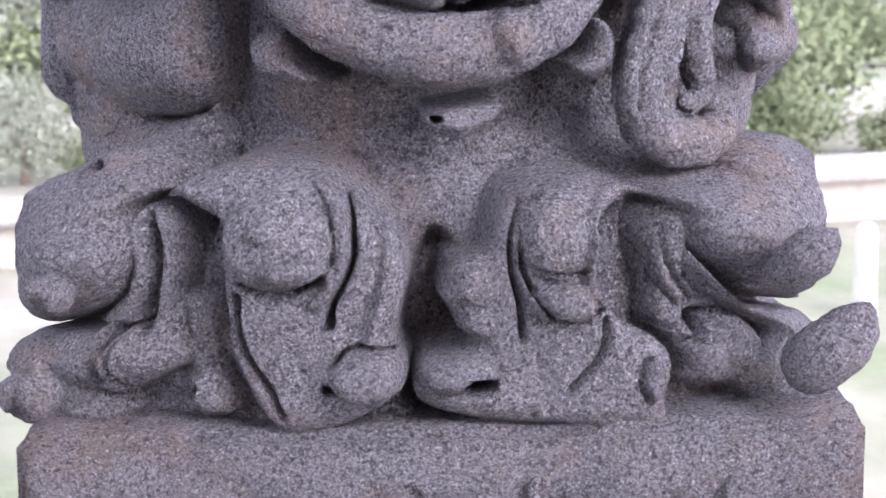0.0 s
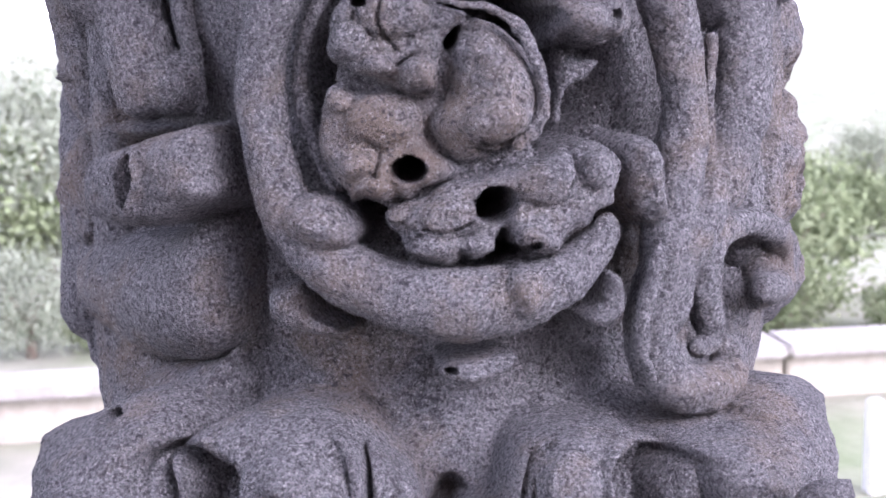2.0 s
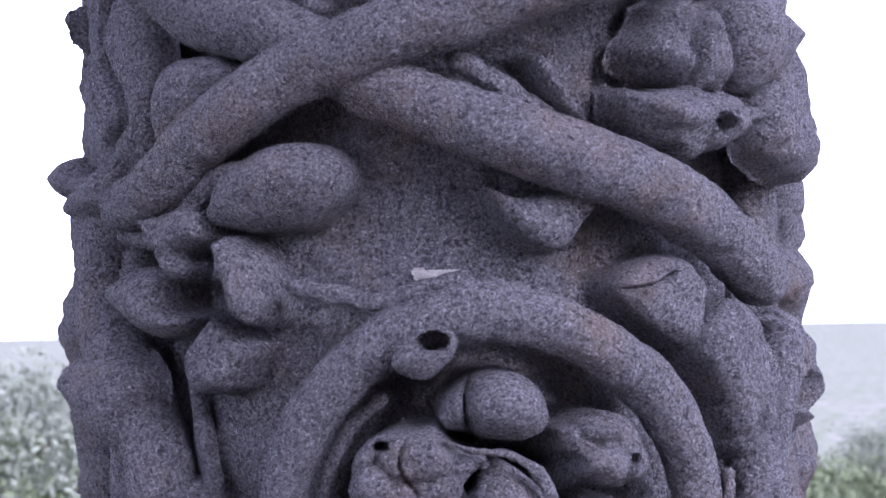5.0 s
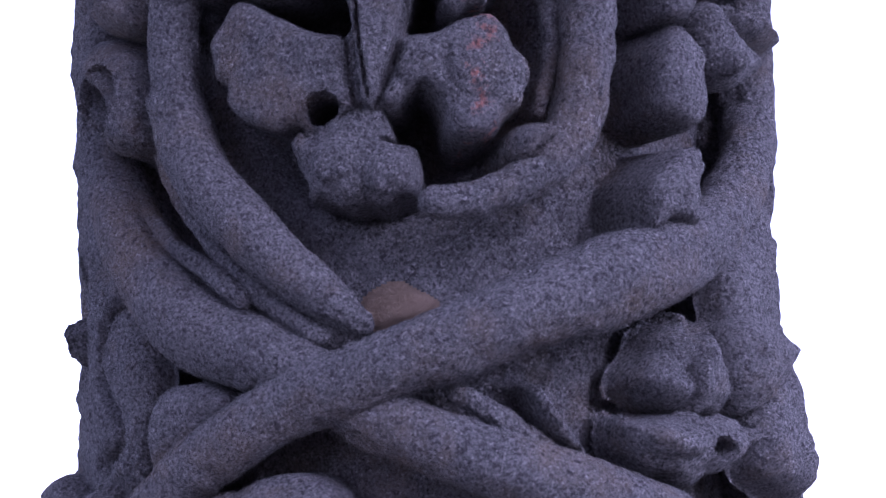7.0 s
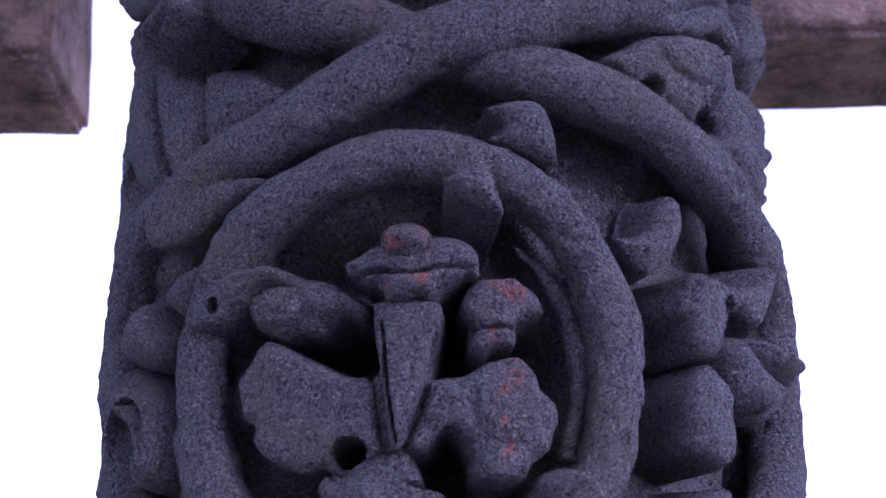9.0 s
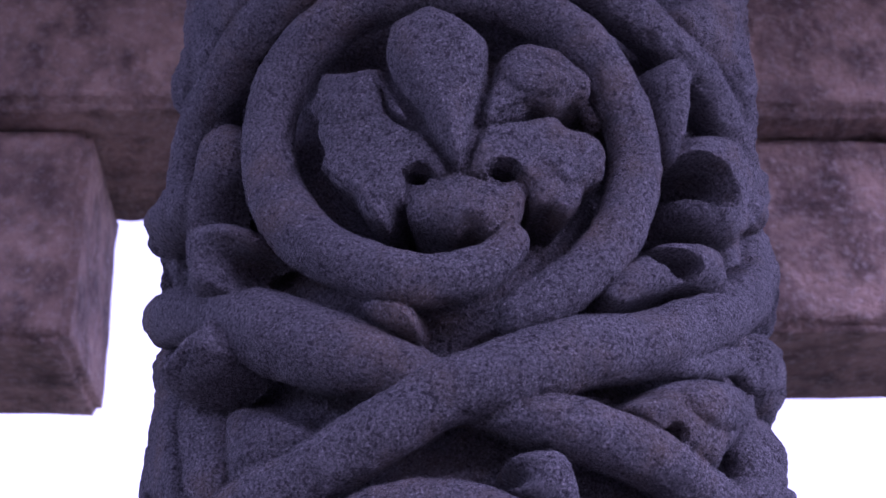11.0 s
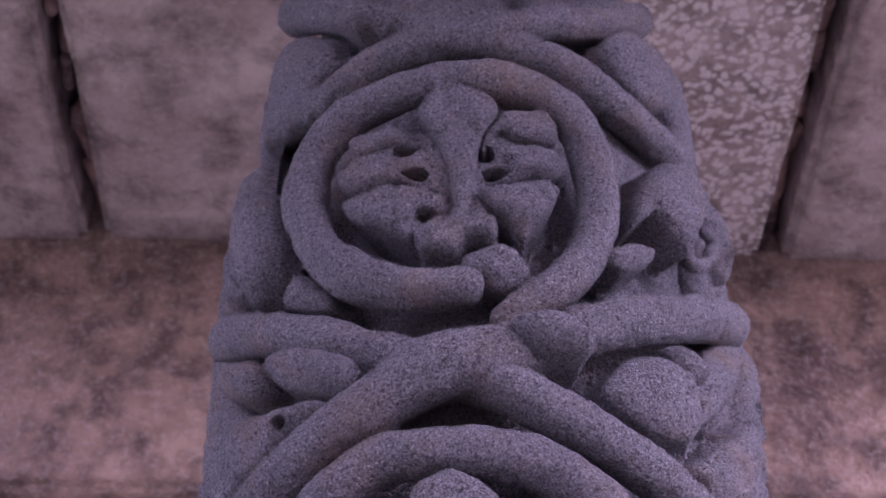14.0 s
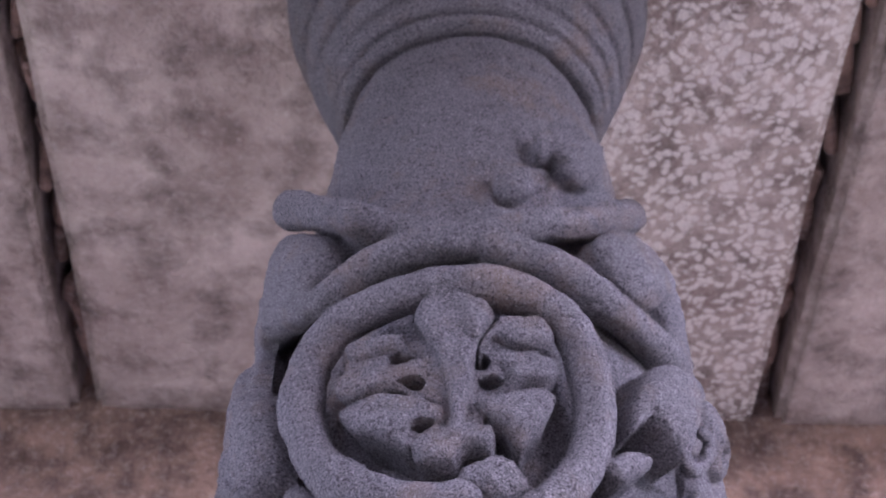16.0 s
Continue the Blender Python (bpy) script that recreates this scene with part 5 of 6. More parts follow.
relief("petal", c, [(-2.4, 2.2593), (-0.5, 2.2771), (3.8, 2.2888), (8.5, 2.2888), (11.1, 2.2841), (13.4, 2.2769), (16.8, 2.2655), (15.7, 2.2497), (12.9, 2.2476), (9.6, 2.2396), (5.7, 2.2417), (2.5, 2.2316), (-2.9, 2.2251), (-3.8, 2.2368)], 0.067, edge=0.0110, wall=0.72, base=0.146,
       grooves=[([(-0.9, 2.2318), (3.7, 2.2434), (8.4, 2.2398)], 0.0017, 0.0060)],
       bumps=[(5.7, 2.2586, 0.0206, 0.0124, 0.0060)], scallop=0.0009, crisp=True)
relief("petal", c, [(-16.9, 2.1774), (-15.7, 2.1847), (-10.3, 2.1942), (-6.3, 2.1972), (-0.4, 2.1908), (4.2, 2.1915), (4.3, 2.1711), (1.6, 2.1556), (-2.3, 2.1497), (-5.2, 2.1530), (-8.3, 2.1494), (-11.2, 2.1539), (-14.1, 2.1581), (-16.7, 2.1676)], 0.062, edge=0.0140, wall=0.66, base=0.146,
       bumps=[(-6.4, 2.1657, 0.0196, 0.0130, 0.0050)], scallop=0.0009, crisp=True)
relief("spike", c, [(-19.8, 2.2850), (-18.6, 2.2993), (-15.1, 2.3076), (-11.7, 2.3114), (-7.3, 2.3030), (-3.4, 2.2907), (-1.6, 2.2800), (-2.4, 2.2592), (-3.9, 2.2347), (-5.5, 2.2110), (-7.3, 2.1919), (-10.1, 2.2047), (-13.9, 2.2307), (-17.8, 2.2521), (-19.5, 2.2694)], 0.079, edge=0.0180, wall=0.66, base=0.146, crisp=True)
leaf([(-68.2, 2.398), (-61.7, 2.409), (-51.5, 2.397), (-38.4, 2.389), (-36.1, 2.371), (-45.8, 2.358), (-48.0, 2.342), (-59.0, 2.351)], 0.042, holes=[(-45.9, 2.373, 0.0046, 0.0038)])
leaf([(-53.4, 2.428), (-46.4, 2.441), (-31.5, 2.412), (-32.8, 2.380), (-43.9, 2.395)], 0.046, edge=0.018)
leaf([(-2.2, 2.418), (5.6, 2.430), (13.2, 2.414), (12.6, 2.399), (4.3, 2.394), (-0.2, 2.403)], 0.06, name="bud", edge=0.018)
leaf([(-66.7, 2.431), (-67.2, 2.463), (-57.0, 2.450), (-50.7, 2.425), (-53.5, 2.406)], 0.05, edge=0.012)
leaf([(15.3, 2.382), (22.9, 2.420), (35.7, 2.431), (40.2, 2.406), (38.4, 2.373), (30.7, 2.359), (21.9, 2.365)], 0.042, edge=0.025)
leaf([(29.3, 2.434), (37.2, 2.444), (41.8, 2.424), (34.7, 2.414)], 0.045, base=0.18)
leaf([(26.5, 2.277), (31.2, 2.299), (35.4, 2.287), (33.4, 2.246), (29.2, 2.211), (28.0, 2.251)], 0.05, edge=0.012)
leaf([(30.8, 2.210), (32.6, 2.237), (41.2, 2.257), (53.3, 2.258), (53.6, 2.225), (45.3, 2.180), (36.6, 2.179), (31.4, 2.186)], 0.05, edge=0.012, name="flower", scallop=0.001, holes=[(35.9, 2.210, 0.0222, 0.0169)])
leaf([(52.8, 2.240), (70.3, 2.272), (70.1, 2.253), (54.2, 2.203)], 0.045, base=0.18)
leaf([(38.4, 2.363), (70.3, 2.454), (70.2, 2.400), (70.0, 2.350), (70.5, 2.298), (50.5, 2.323), (39.0, 2.332)], 0.028, base=0.19, scallop=0.003)
leaf([(16.3, 2.127), (28.3, 2.165), (41.1, 2.174), (42.6, 2.139), (32.5, 2.137), (18.5, 2.113)], 0.042, holes=[(29.2, 2.149, 0.0167, 0.0082)])
leaf([(-61.6, 2.173), (-60.7, 2.246), (-53.9, 2.270), (-46.8, 2.250), (-49.0, 2.220), (-54.7, 2.204), (-56.0, 2.162)], 0.046, edge=0.012)
leaf([(-84.5, 2.220), (-84.7, 2.256), (-70.7, 2.256), (-58.8, 2.236), (-58.1, 2.201), (-70.5, 2.209)], 0.045, base=0.182, scallop=0.002)
leaf([(-55.1, 2.141), (-55.4, 2.189), (-46.6, 2.184), (-40.7, 2.163), (-47.8, 2.158), (-46.4, 2.134)], 0.056, edge=0.014)
leaf([(-83.9, 2.466), (-84.2, 2.484), (-66.3, 2.437), (-62.1, 2.361), (-70.5, 2.337), (-77.8, 2.315)], 0.03, base=0.18, edge=0.02)
leaf([(-83.9, 2.345), (-84.0, 2.380), (-84.6, 2.368), (-77.8, 2.315)], 0.04, base=0.18)
leaf([(39.5, 2.384), (65.3, 2.465), (70.2, 2.509), (70.8, 2.547), (42.7, 2.446)], 0.034, base=0.18, edge=0.02)
leaf([(-23.8, 2.110), (-20.2, 2.117), (-15.0, 2.112), (-14.0, 2.094), (-19.2, 2.096)], 0.034)
# ---- leaves in the fourth coil ----
c = coil_fourth
relief("leaf_blade", c, [(-34.2, 2.6191), (-23.0, 2.6205), (-17.7, 2.6194), (-16.5, 2.6490), (-6.2, 2.6459), (-3.8, 2.6160), (4.0, 2.6308), (9.2, 2.6228), (7.6, 2.5978), (10.0, 2.5827), (7.1, 2.5522), (1.8, 2.5171), (-4.1, 2.5369), (-5.4, 2.5101), (-17.3, 2.5000), (-19.8, 2.5143), (-31.6, 2.5414), (-35.5, 2.5633), (-33.6, 2.5832), (-36.8, 2.5993)], 0.055, edge=0.0060, wall=0.80, base=0.148,
       holes=[(-22.7, 2.6001, 0.0102, 0.0056), (-21.4, 2.5706, 0.0126, 0.0075), (-18.2, 2.5315, 0.0082, 0.0053), (-5.8, 2.5882, 0.0067, 0.0076), (-3.8, 2.5669, 0.0092, 0.0067)], crisp=True)
relief("spine", c, [(-20.8, 2.6349), (-18.9, 2.6519), (-16.1, 2.6575), (-12.5, 2.6671), (-6.2, 2.6535), (-2.2, 2.6355), (-4.1, 2.6124), (-6.9, 2.5892), (-7.4, 2.5553), (-8.3, 2.5283), (-4.0, 2.5284), (-2.6, 2.5168), (-4.3, 2.5010), (-8.7, 2.5011), (-12.4, 2.4914), (-17.9, 2.4886), (-20.3, 2.5056), (-18.9, 2.5204), (-13.6, 2.5253), (-13.1, 2.5564), (-15.9, 2.5916), (-18.7, 2.6154)], 0.064, edge=0.0100, wall=0.70, base=0.148,
       bumps=[(-15.6, 2.6178, 0.0145, 0.0145, 0.0050), (-6.3, 2.6182, 0.0128, 0.0128, 0.0050), (-15.3, 2.4938, 0.0135, 0.0111, 0.0060), (-6.6, 2.5031, 0.0120, 0.0088, 0.0060)], scallop=0.0008, crisp=True)
relief("leaf", c, [(-36.9, 2.6240), (-34.2, 2.6295), (-29.6, 2.6291), (-22.7, 2.6229), (-20.0, 2.6086), (-17.0, 2.5922), (-20.8, 2.5976), (-25.5, 2.6042), (-30.4, 2.6041), (-35.1, 2.6046)], 0.060, edge=0.0090, wall=0.70, base=0.148, scallop=0.0008, crisp=True)
relief("leaf", c, [(-39.4, 2.5898), (-36.9, 2.5983), (-30.6, 2.5998), (-25.7, 2.5952), (-23.5, 2.5804), (-19.8, 2.5653), (-14.3, 2.5533), (-13.0, 2.5407), (-22.3, 2.5626), (-27.5, 2.5677), (-32.9, 2.5663), (-37.0, 2.5700)], 0.063, edge=0.0100, wall=0.70, base=0.148, scallop=0.0008, crisp=True)
relief("leaf", c, [(-38.1, 2.5628), (-33.2, 2.5646), (-25.1, 2.5663), (-17.4, 2.5573), (-13.0, 2.5464), (-13.0, 2.5259), (-16.1, 2.5283), (-19.4, 2.5173), (-20.4, 2.5065), (-25.9, 2.5161), (-30.0, 2.5289), (-34.8, 2.5402)], 0.061, edge=0.0110, wall=0.70, base=0.148,
       bumps=[(-26.0, 2.5329, 0.0230, 0.0123, 0.0050)],
       holes=[(-17.8, 2.5277, 0.0081, 0.0053)], scallop=0.0008, crisp=True)
relief("leaf", c, [(-6.9, 2.6081), (-4.0, 2.6259), (-1.9, 2.6348), (4.2, 2.6388), (7.2, 2.6372), (10.9, 2.6261), (11.0, 2.6166), (7.7, 2.6032), (-0.2, 2.5986), (-2.0, 2.6057), (-6.4, 2.5905)], 0.062, edge=0.0100, wall=0.70, base=0.148,
       bumps=[(3.0, 2.6082, 0.0187, 0.0094, 0.0050)], scallop=0.0008, crisp=True)
relief("leaf", c, [(-2.7, 2.5865), (-0.2, 2.5939), (7.4, 2.5994), (10.8, 2.5952), (11.9, 2.5850), (9.1, 2.5699), (3.3, 2.5626), (-2.8, 2.5549), (-7.1, 2.5502), (-5.2, 2.5597), (-1.0, 2.5686)], 0.062, edge=0.0100, wall=0.70, base=0.148,
       bumps=[(3.8, 2.5703, 0.0183, 0.0092, 0.0050)], scallop=0.0008, crisp=True)
relief("leaf", c, [(-7.7, 2.5487), (-2.9, 2.5536), (4.4, 2.5631), (10.2, 2.5616), (9.4, 2.5456), (5.5, 2.5211), (1.8, 2.5057), (-2.5, 2.5222), (-6.5, 2.5363)], 0.064, edge=0.0110, wall=0.70, base=0.148,
       bumps=[(1.1, 2.5272, 0.0203, 0.0130, 0.0060)], scallop=0.0008, crisp=True)
relief("bud", c, [(-10.8, 2.4927), (-4.4, 2.5048), (-0.3, 2.5024), (4.1, 2.4836), (2.8, 2.4671), (-3.2, 2.4605), (-8.8, 2.4652), (-11.6, 2.4767)], 0.060, edge=0.0140, wall=0.60, base=0.148,
       bumps=[(-5.6, 2.4748, 0.0110, 0.0094, 0.0060)], scallop=0.0008, crisp=True)
leaf([(-74.4, 2.605), (-73.4, 2.656), (-59.6, 2.618), (-54.4, 2.571), (-54.8, 2.527), (-61.0, 2.507), (-69.9, 2.550)], 0.044, scallop=0.002)
leaf([(-85.7, 2.577), (-85.7, 2.638), (-75.9, 2.615), (-72.5, 2.554)], 0.04, scallop=0.001)
leaf([(-86.4, 2.801), (-86.6, 2.889), (-55.4, 2.807), (-45.0, 2.759), (-57.7, 2.727), (-78.3, 2.767)], 0.032, edge=0.02)
leaf([(-48.4, 2.801), (-38.8, 2.804), (-29.2, 2.772), (-38.1, 2.760)], 0.045, edge=0.015)
leaf([(25.1, 2.538), (28.8, 2.592), (37.0, 2.631), (46.1, 2.629), (48.3, 2.599), (41.8, 2.540), (36.0, 2.549), (31.2, 2.562)], 0.046, scallop=0.001)
stem("vine_tendril", pillar, [(41.4, 2.609, 0.0063, 0.000), (42.7, 2.566, 0.0061, 0.000), (45.0, 2.546, 0.0061, 0.000), (52.4, 2.564, 0.0058, 0.000), (60.5, 2.608, 0.0061, 0.000), (53.5, 2.601, 0.0055, 0.000)], rc=0.205)
leaf([(17.5, 2.506), (28.7, 2.531), (31.9, 2.519), (23.4, 2.494)], 0.038)
leaf([(23.9, 2.746), (35.5, 2.793), (51.2, 2.787), (48.0, 2.729), (34.7, 2.703)], 0.034, edge=0.02)
leaf([(-50.9, 2.485), (-49.0, 2.510), (-43.9, 2.506), (-37.0, 2.470), (-40.0, 2.463)], 0.038)
leaf([(47.2, 2.786), (61.6, 2.825), (71.3, 2.782), (70.8, 2.689), (71.3, 2.692), (53.0, 2.714)], 0.026, scallop=0.001)
leaf([(71.4, 2.624), (70.7, 2.644), (70.4, 2.594), (70.9, 2.591)], 0.04)
leaf([(-85.1, 2.760), (-85.7, 2.822), (-76.9, 2.779), (-86.2, 2.746), (-85.5, 2.714)], 0.03, base=0.165)
relief("bud", pillar, [(-1.1, 2.8341), (2.0, 2.8516), (8.5, 2.8578), (13.3, 2.8451), (11.8, 2.8216), (5.2, 2.8064), (0.8, 2.8128)], 0.046, edge=0.0180, wall=0.50, base=0.130, crisp=True)
relief("bud", pillar, [(11.7, 2.8954), (16.7, 2.9135), (22.1, 2.8982), (28.1, 2.9156), (36.5, 2.9275), (40.1, 2.9172), (36.7, 2.8709), (26.4, 2.8501), (21.3, 2.8611), (18.9, 2.8726), (13.4, 2.8661)], 0.046, edge=0.0120, wall=0.50, base=0.130,
       grooves=[([(18.8, 2.8756), (19.3, 2.8522), (22.8, 2.8392)], 0.0025, 0.0080)], crisp=True)

# splashes left on the sunk ground
relief("lime_splash", pillar, [(-9.3, 1.5815), (-7.0, 1.5800), (-1.5, 1.5797), (-1.9, 1.5775), (-7.2, 1.5775), (-9.0, 1.5790)], 0.004, base=0.171, edge=0.004, material=LIME, wave=0.0008)
relief("ochre_patch", pillar, [(-17.3, 1.727), (-16.3, 1.734), (-12.4, 1.740), (-7.6, 1.739), (-4.3, 1.732), (-7.7, 1.726), (-12.5, 1.723)], 0.004, base=0.170, edge=0.01, material=OCHRE, wave=0.006)
# ---- carving on the flanks ----
rs = random.Random(3)
for side in (-1, 1):
    z = 1.33
    while z < 2.78:
        w, t = rs.uniform(8, 13), rs.uniform(0.035, 0.06)
        a0 = side * rs.uniform(80, 92)
        ring = [(a0 + w * rs.uniform(0.75, 1.1) * math.cos(k * math.pi / 5), z + t * rs.uniform(0.75, 1.1) * math.sin(k * math.pi / 5)) for k in range(10)]
        leaf(ring, (rs.uniform(0.03, 0.042) if side < 0 else rs.uniform(0.044, 0.058)) * (1 if z < 2.6 else 0.8), scallop=0.002, edge=0.025, holes=[(a0 - side * 3, z - 0.3 * t, 0.008, 0.012)] if rs.random() < 0.5 else ())
        z += t * rs.uniform(1.3, 1.8)
    leaf([(side * a0, z0) for a0, z0 in ((58, 1.30), (64, 1.38), (80, 1.43), (100, 1.43), (115, 1.36), (112, 1.24), (90, 1.2), (66, 1.22))], 0.045, base=0.15, edge=0.05, wall=0.2, name="boss")
    stem("vine_stem", pillar, [(side * (97 + 8 * math.sin(zz * 9)), zz, 0.026, 0.0) for zz in np.arange(1.3, 2.75, 0.08)], rc=0.19)
    stem("vine_stem", pillar, [(side * (72 + 5 * math.sin(zz * 7 + side)), zz, 0.018, 0.0) for zz in np.arange(1.34, 2.7, 0.08)], rc=0.178)

# plinth
bm = bmesh.new()
bmesh.ops.create_cube(bm, size=1.0, matrix=Matrix.Translation((0.011, 0, 0.5865)) @ Matrix.Diagonal((0.43, 0.44, 1.153, 1)))
bmesh.ops.bevel(bm, geom=bm.edges[:], offset=0.006, segments=2, affect="EDGES")
bmesh.ops.subdivide_edges(bm, edges=[e for e in bm.edges if e.calc_length() > 0.1], cuts=40, use_grid_fill=True)
for v in bm.verts:
    v.co += v.normal * (0.0035 * noise.noise(v.co * 30) + 0.002 * noise.noise(v.co * 90))
for fc in bm.faces:
    fc.smooth = True
plinth = part("plinth", bm, STONE, pillar, "square stone block with worn incised scrollwork")
plinth.matrix_basis = Matrix.Translation((0, AXIS_Y, 0)) @ Matrix.Rotation(radians(-7), 4, "Z")


def curl(x, z, r, turn):
    """A worn raised scroll on the plinth's front."""
    y = -0.22
    pts = [(x + r * k * math.cos(turn + 5.2 * (1 - k)), y - 0.001, z + r * k * math.sin(turn + 5.2 * (1 - k))) for k in (1, 0.93, 0.86, 0.79, 0.72, 0.62, 0.5, 0.35)]
    cu = bpy.data.curves.new("scroll", "CURVE")
    cu.dimensions, cu.bevel_depth, cu.bevel_resolution = "3D", 0.003, 2
    sp = cu.splines.new("POLY")
    sp.points.add(len(pts) - 1)
    for q, co in zip(sp.points, pts):
        q.co = (*co, 1)
    tmp = bpy.data.objects.new("scroll", cu)
    me = bpy.data.meshes.new_from_object(tmp)
    bpy.data.objects.remove(tmp)
    me.materials.append(STONE)
    child("scroll", me, plinth)


for x, z, r, turn in ((-0.165, 1.118, 0.014, 0.5), (-0.135, 1.105, 0.010, 2.5), (-0.075, 1.121, 0.013, 1.2), (-0.01, 1.126, 0.015, 0.2), (0.03, 1.112, 0.009, 2.2), (0.062, 1.128, 0.008, 1.0), (0.085, 1.128, 0.008, 3.0),
                      (0.105, 1.113, 0.012, 2.8), (0.135, 1.122, 0.008, 0.0), (0.16, 1.126, 0.007, 1.2), (0.165, 1.108, 0.010, 2.0), (0.192, 1.116, 0.011, 0.8)):
    curl(x, z, r, turn)
bm = bmesh.new()
bmesh.ops.create_cube(bm, size=1.0, matrix=Matrix.Translation((0, AXIS_Y, 0.01)) @ Matrix.Diagonal((0.62, 0.62, 0.2, 1)))
part("footing", bm, STONE, pillar)

# ---- the pavilion round the pillar ----
def warm_stone(name, dark, light, pale=(0.55, 0.5, 0.47), lichen=0.0):
    m, n, l, b = mat(name, 0.92)
    co = n.new("ShaderNodeTexCoord").outputs["Object"]
    big = noise_tex(n, l, 4.5, 9, 0.7, co)
    mid = noise_tex(n, l, 14, 6, 0.6, co)
    fine = noise_tex(n, l, 90, 4, 0.6, co)
    c = mix(n, l, ramp(n, l, big.outputs[0], [(0.35, 0.0), (0.65, 1.0)]).outputs[0], dark, light)
    c = mix(n, l, ramp(n, l, mid.outputs[0], [(0.45, 0.0), (0.7, 0.85)]).outputs[0], c, tuple(0.45 * v for v in dark))
    c = mix(n, l, ramp(n, l, fine.outputs[0], [(0.5, 0.0), (0.75, 0.3)]).outputs[0], c, pale)
    if lichen:
        spots = n.new("ShaderNodeTexVoronoi")
        spots.inputs["Scale"].default_value = 75
        warp = mix(n, l, 0.03, co, noise_tex(n, l, 30, 3, 0.5, co).outputs[1])
        l.new(warp, spots.inputs["Vector"])
        sep = n.new("ShaderNodeSeparateXYZ")
        l.new(co, sep.inputs[0])
        where = n.new("ShaderNodeMath")
        where.operation = "MULTIPLY_ADD"
        where.inputs[1].default_value = 1.0
        l.new(sep.outputs[0], where.inputs[0])
        l.new(noise_tex(n, l, 5, 4, 0.6, co).outputs[0], where.inputs[2])
        mask = ramp(n, l, where.outputs[0], [(0.62, 0.0), (0.72, 1.0)]).outputs[0]
        dots = ramp(n, l, spots.outputs["Distance"], [(0.35, 0.85), (0.6, 0.0)]).outputs[0]
        c = mix(n, l, mix(n, l, 1.0, mask, dots, "MULTIPLY"), c, (0.62, 0.58, 0.55))
    l.new(c, b.inputs["Base Color"])
    k = bump(n, l, b, mid.outputs[0], 1.0, 0.03)
    bump(n, l, b, fine.outputs[0], 0.5, 0.003, k)
    return m


SLAB = warm_stone("ceiling_stone", (0.24, 0.185, 0.165), (0.50, 0.43, 0.39), lichen=1.0)
SLAB_SIDE = warm_stone("ceiling_stone_plain", (0.24, 0.185, 0.165), (0.50, 0.43, 0.39))
BEAM = warm_stone("beam_stone", (0.10, 0.068, 0.06), (0.42, 0.29, 0.22))
FLOOR = warm_stone("floor_stone", (0.2, 0.18, 0.17), (0.36, 0.33, 0.31))


def block(name, x0, x1, y0, y1, z0, z1, material, rough=0.012, parent=None, cuts=24, bevel=0.012):
    bm = bmesh.new()
    bmesh.ops.create_cube(bm, size=1.0, matrix=Matrix.Translation(((x0 + x1) / 2, (y0 + y1) / 2, (z0 + z1) / 2)) @ Matrix.Diagonal((x1 - x0, y1 - y0, z1 - z0, 1)))
    bmesh.ops.bevel(bm, geom=bm.edges[:], offset=bevel, segments=2, affect="EDGES")
    bmesh.ops.subdivide_edges(bm, edges=[e for e in bm.edges if e.calc_length() > 0.08], cuts=cuts, use_grid_fill=True)
    for v in bm.verts:
        v.co += v.normal * (rough * noise.noise(v.co * 3.1) + 0.5 * rough * noise.noise(v.co * 9) + 0.25 * rough * noise.noise(v.co * 27))
    for fc in bm.faces:
        fc.smooth = True
    me = bpy.data.meshes.new(name)
    bm.to_mesh(me)
    bm.free()
    me.materials.append(material)
    ob = new(name, me)
    ob.parent = parent
    return ob


Z_CEIL = 3.42
ceiling = tagged(block("ceiling", -0.530, 0.532, -2.2, 1.1, Z_CEIL, 3.75, SLAB, 0.006, cuts=60), "flat roof slabs of pinkish stone with pale lichen spots", "ceiling", kind="structure")
tagged(block("ceiling_side_west", -1.35, -0.562, -2.2, 1.1, Z_CEIL - 0.004, 3.75, SLAB_SIDE, 0.008, cuts=60), "mottled pinkish stone roof slab", "ceiling", kind="structure")
tagged(block("ceiling_side_east", 0.568, 1.35, -2.2, 1.1, Z_CEIL - 0.004, 3.75, SLAB_SIDE, 0.008, cuts=60), "mottled pinkish stone roof slab", "ceiling", kind="structure")
# unseen cover, added so no sky light leaks down the slab joints
tagged(block("roof_top", -1.35, 1.35, -2.2, 1.44, 3.752, 3.95, SLAB_SIDE, 0.0), "unseen cover added over the roof slabs to keep sky light out of the joints", "roof", kind="structure")
# rubble packed in the joints between slabs
rng = random.Random(5)
bm = bmesh.new()
for x0, x1 in ((-0.562, -0.53), (0.532, 0.568)):
    y = -0.4
    while y < 1.08:
        ln = rng.uniform(0.04, 0.1)
        mtx = Matrix.Translation(((x0 + x1) / 2 + rng.uniform(-0.006, 0.006), y, Z_CEIL + 0.07 + rng.uniform(-0.01, 0.012))) @ Euler((rng.uniform(-0.3, 0.3), rng.uniform(-0.4, 0.4), rng.uniform(-0.3, 0.3))).to_matrix().to_4x4() @ Matrix.Diagonal(((x1 - x0) * rng.uniform(0.5, 0.9), ln, 0.05, 1))
        made = bmesh.ops.create_cube(bm, size=1.0, matrix=mtx)
        y += ln * rng.uniform(0.9, 1.25)
bmesh.ops.bevel(bm, geom=bm.edges[:], offset=0.006, segments=1, affect="EDGES")
me = bpy.data.meshes.new("joint_rubble")
bm.to_mesh(me)
bm.free()
me.materials.append(BEAM)
rubble = tagged(new("joint_rubble", me), "small stone chips packed into the slab joints", "rubble", kind="stuff")
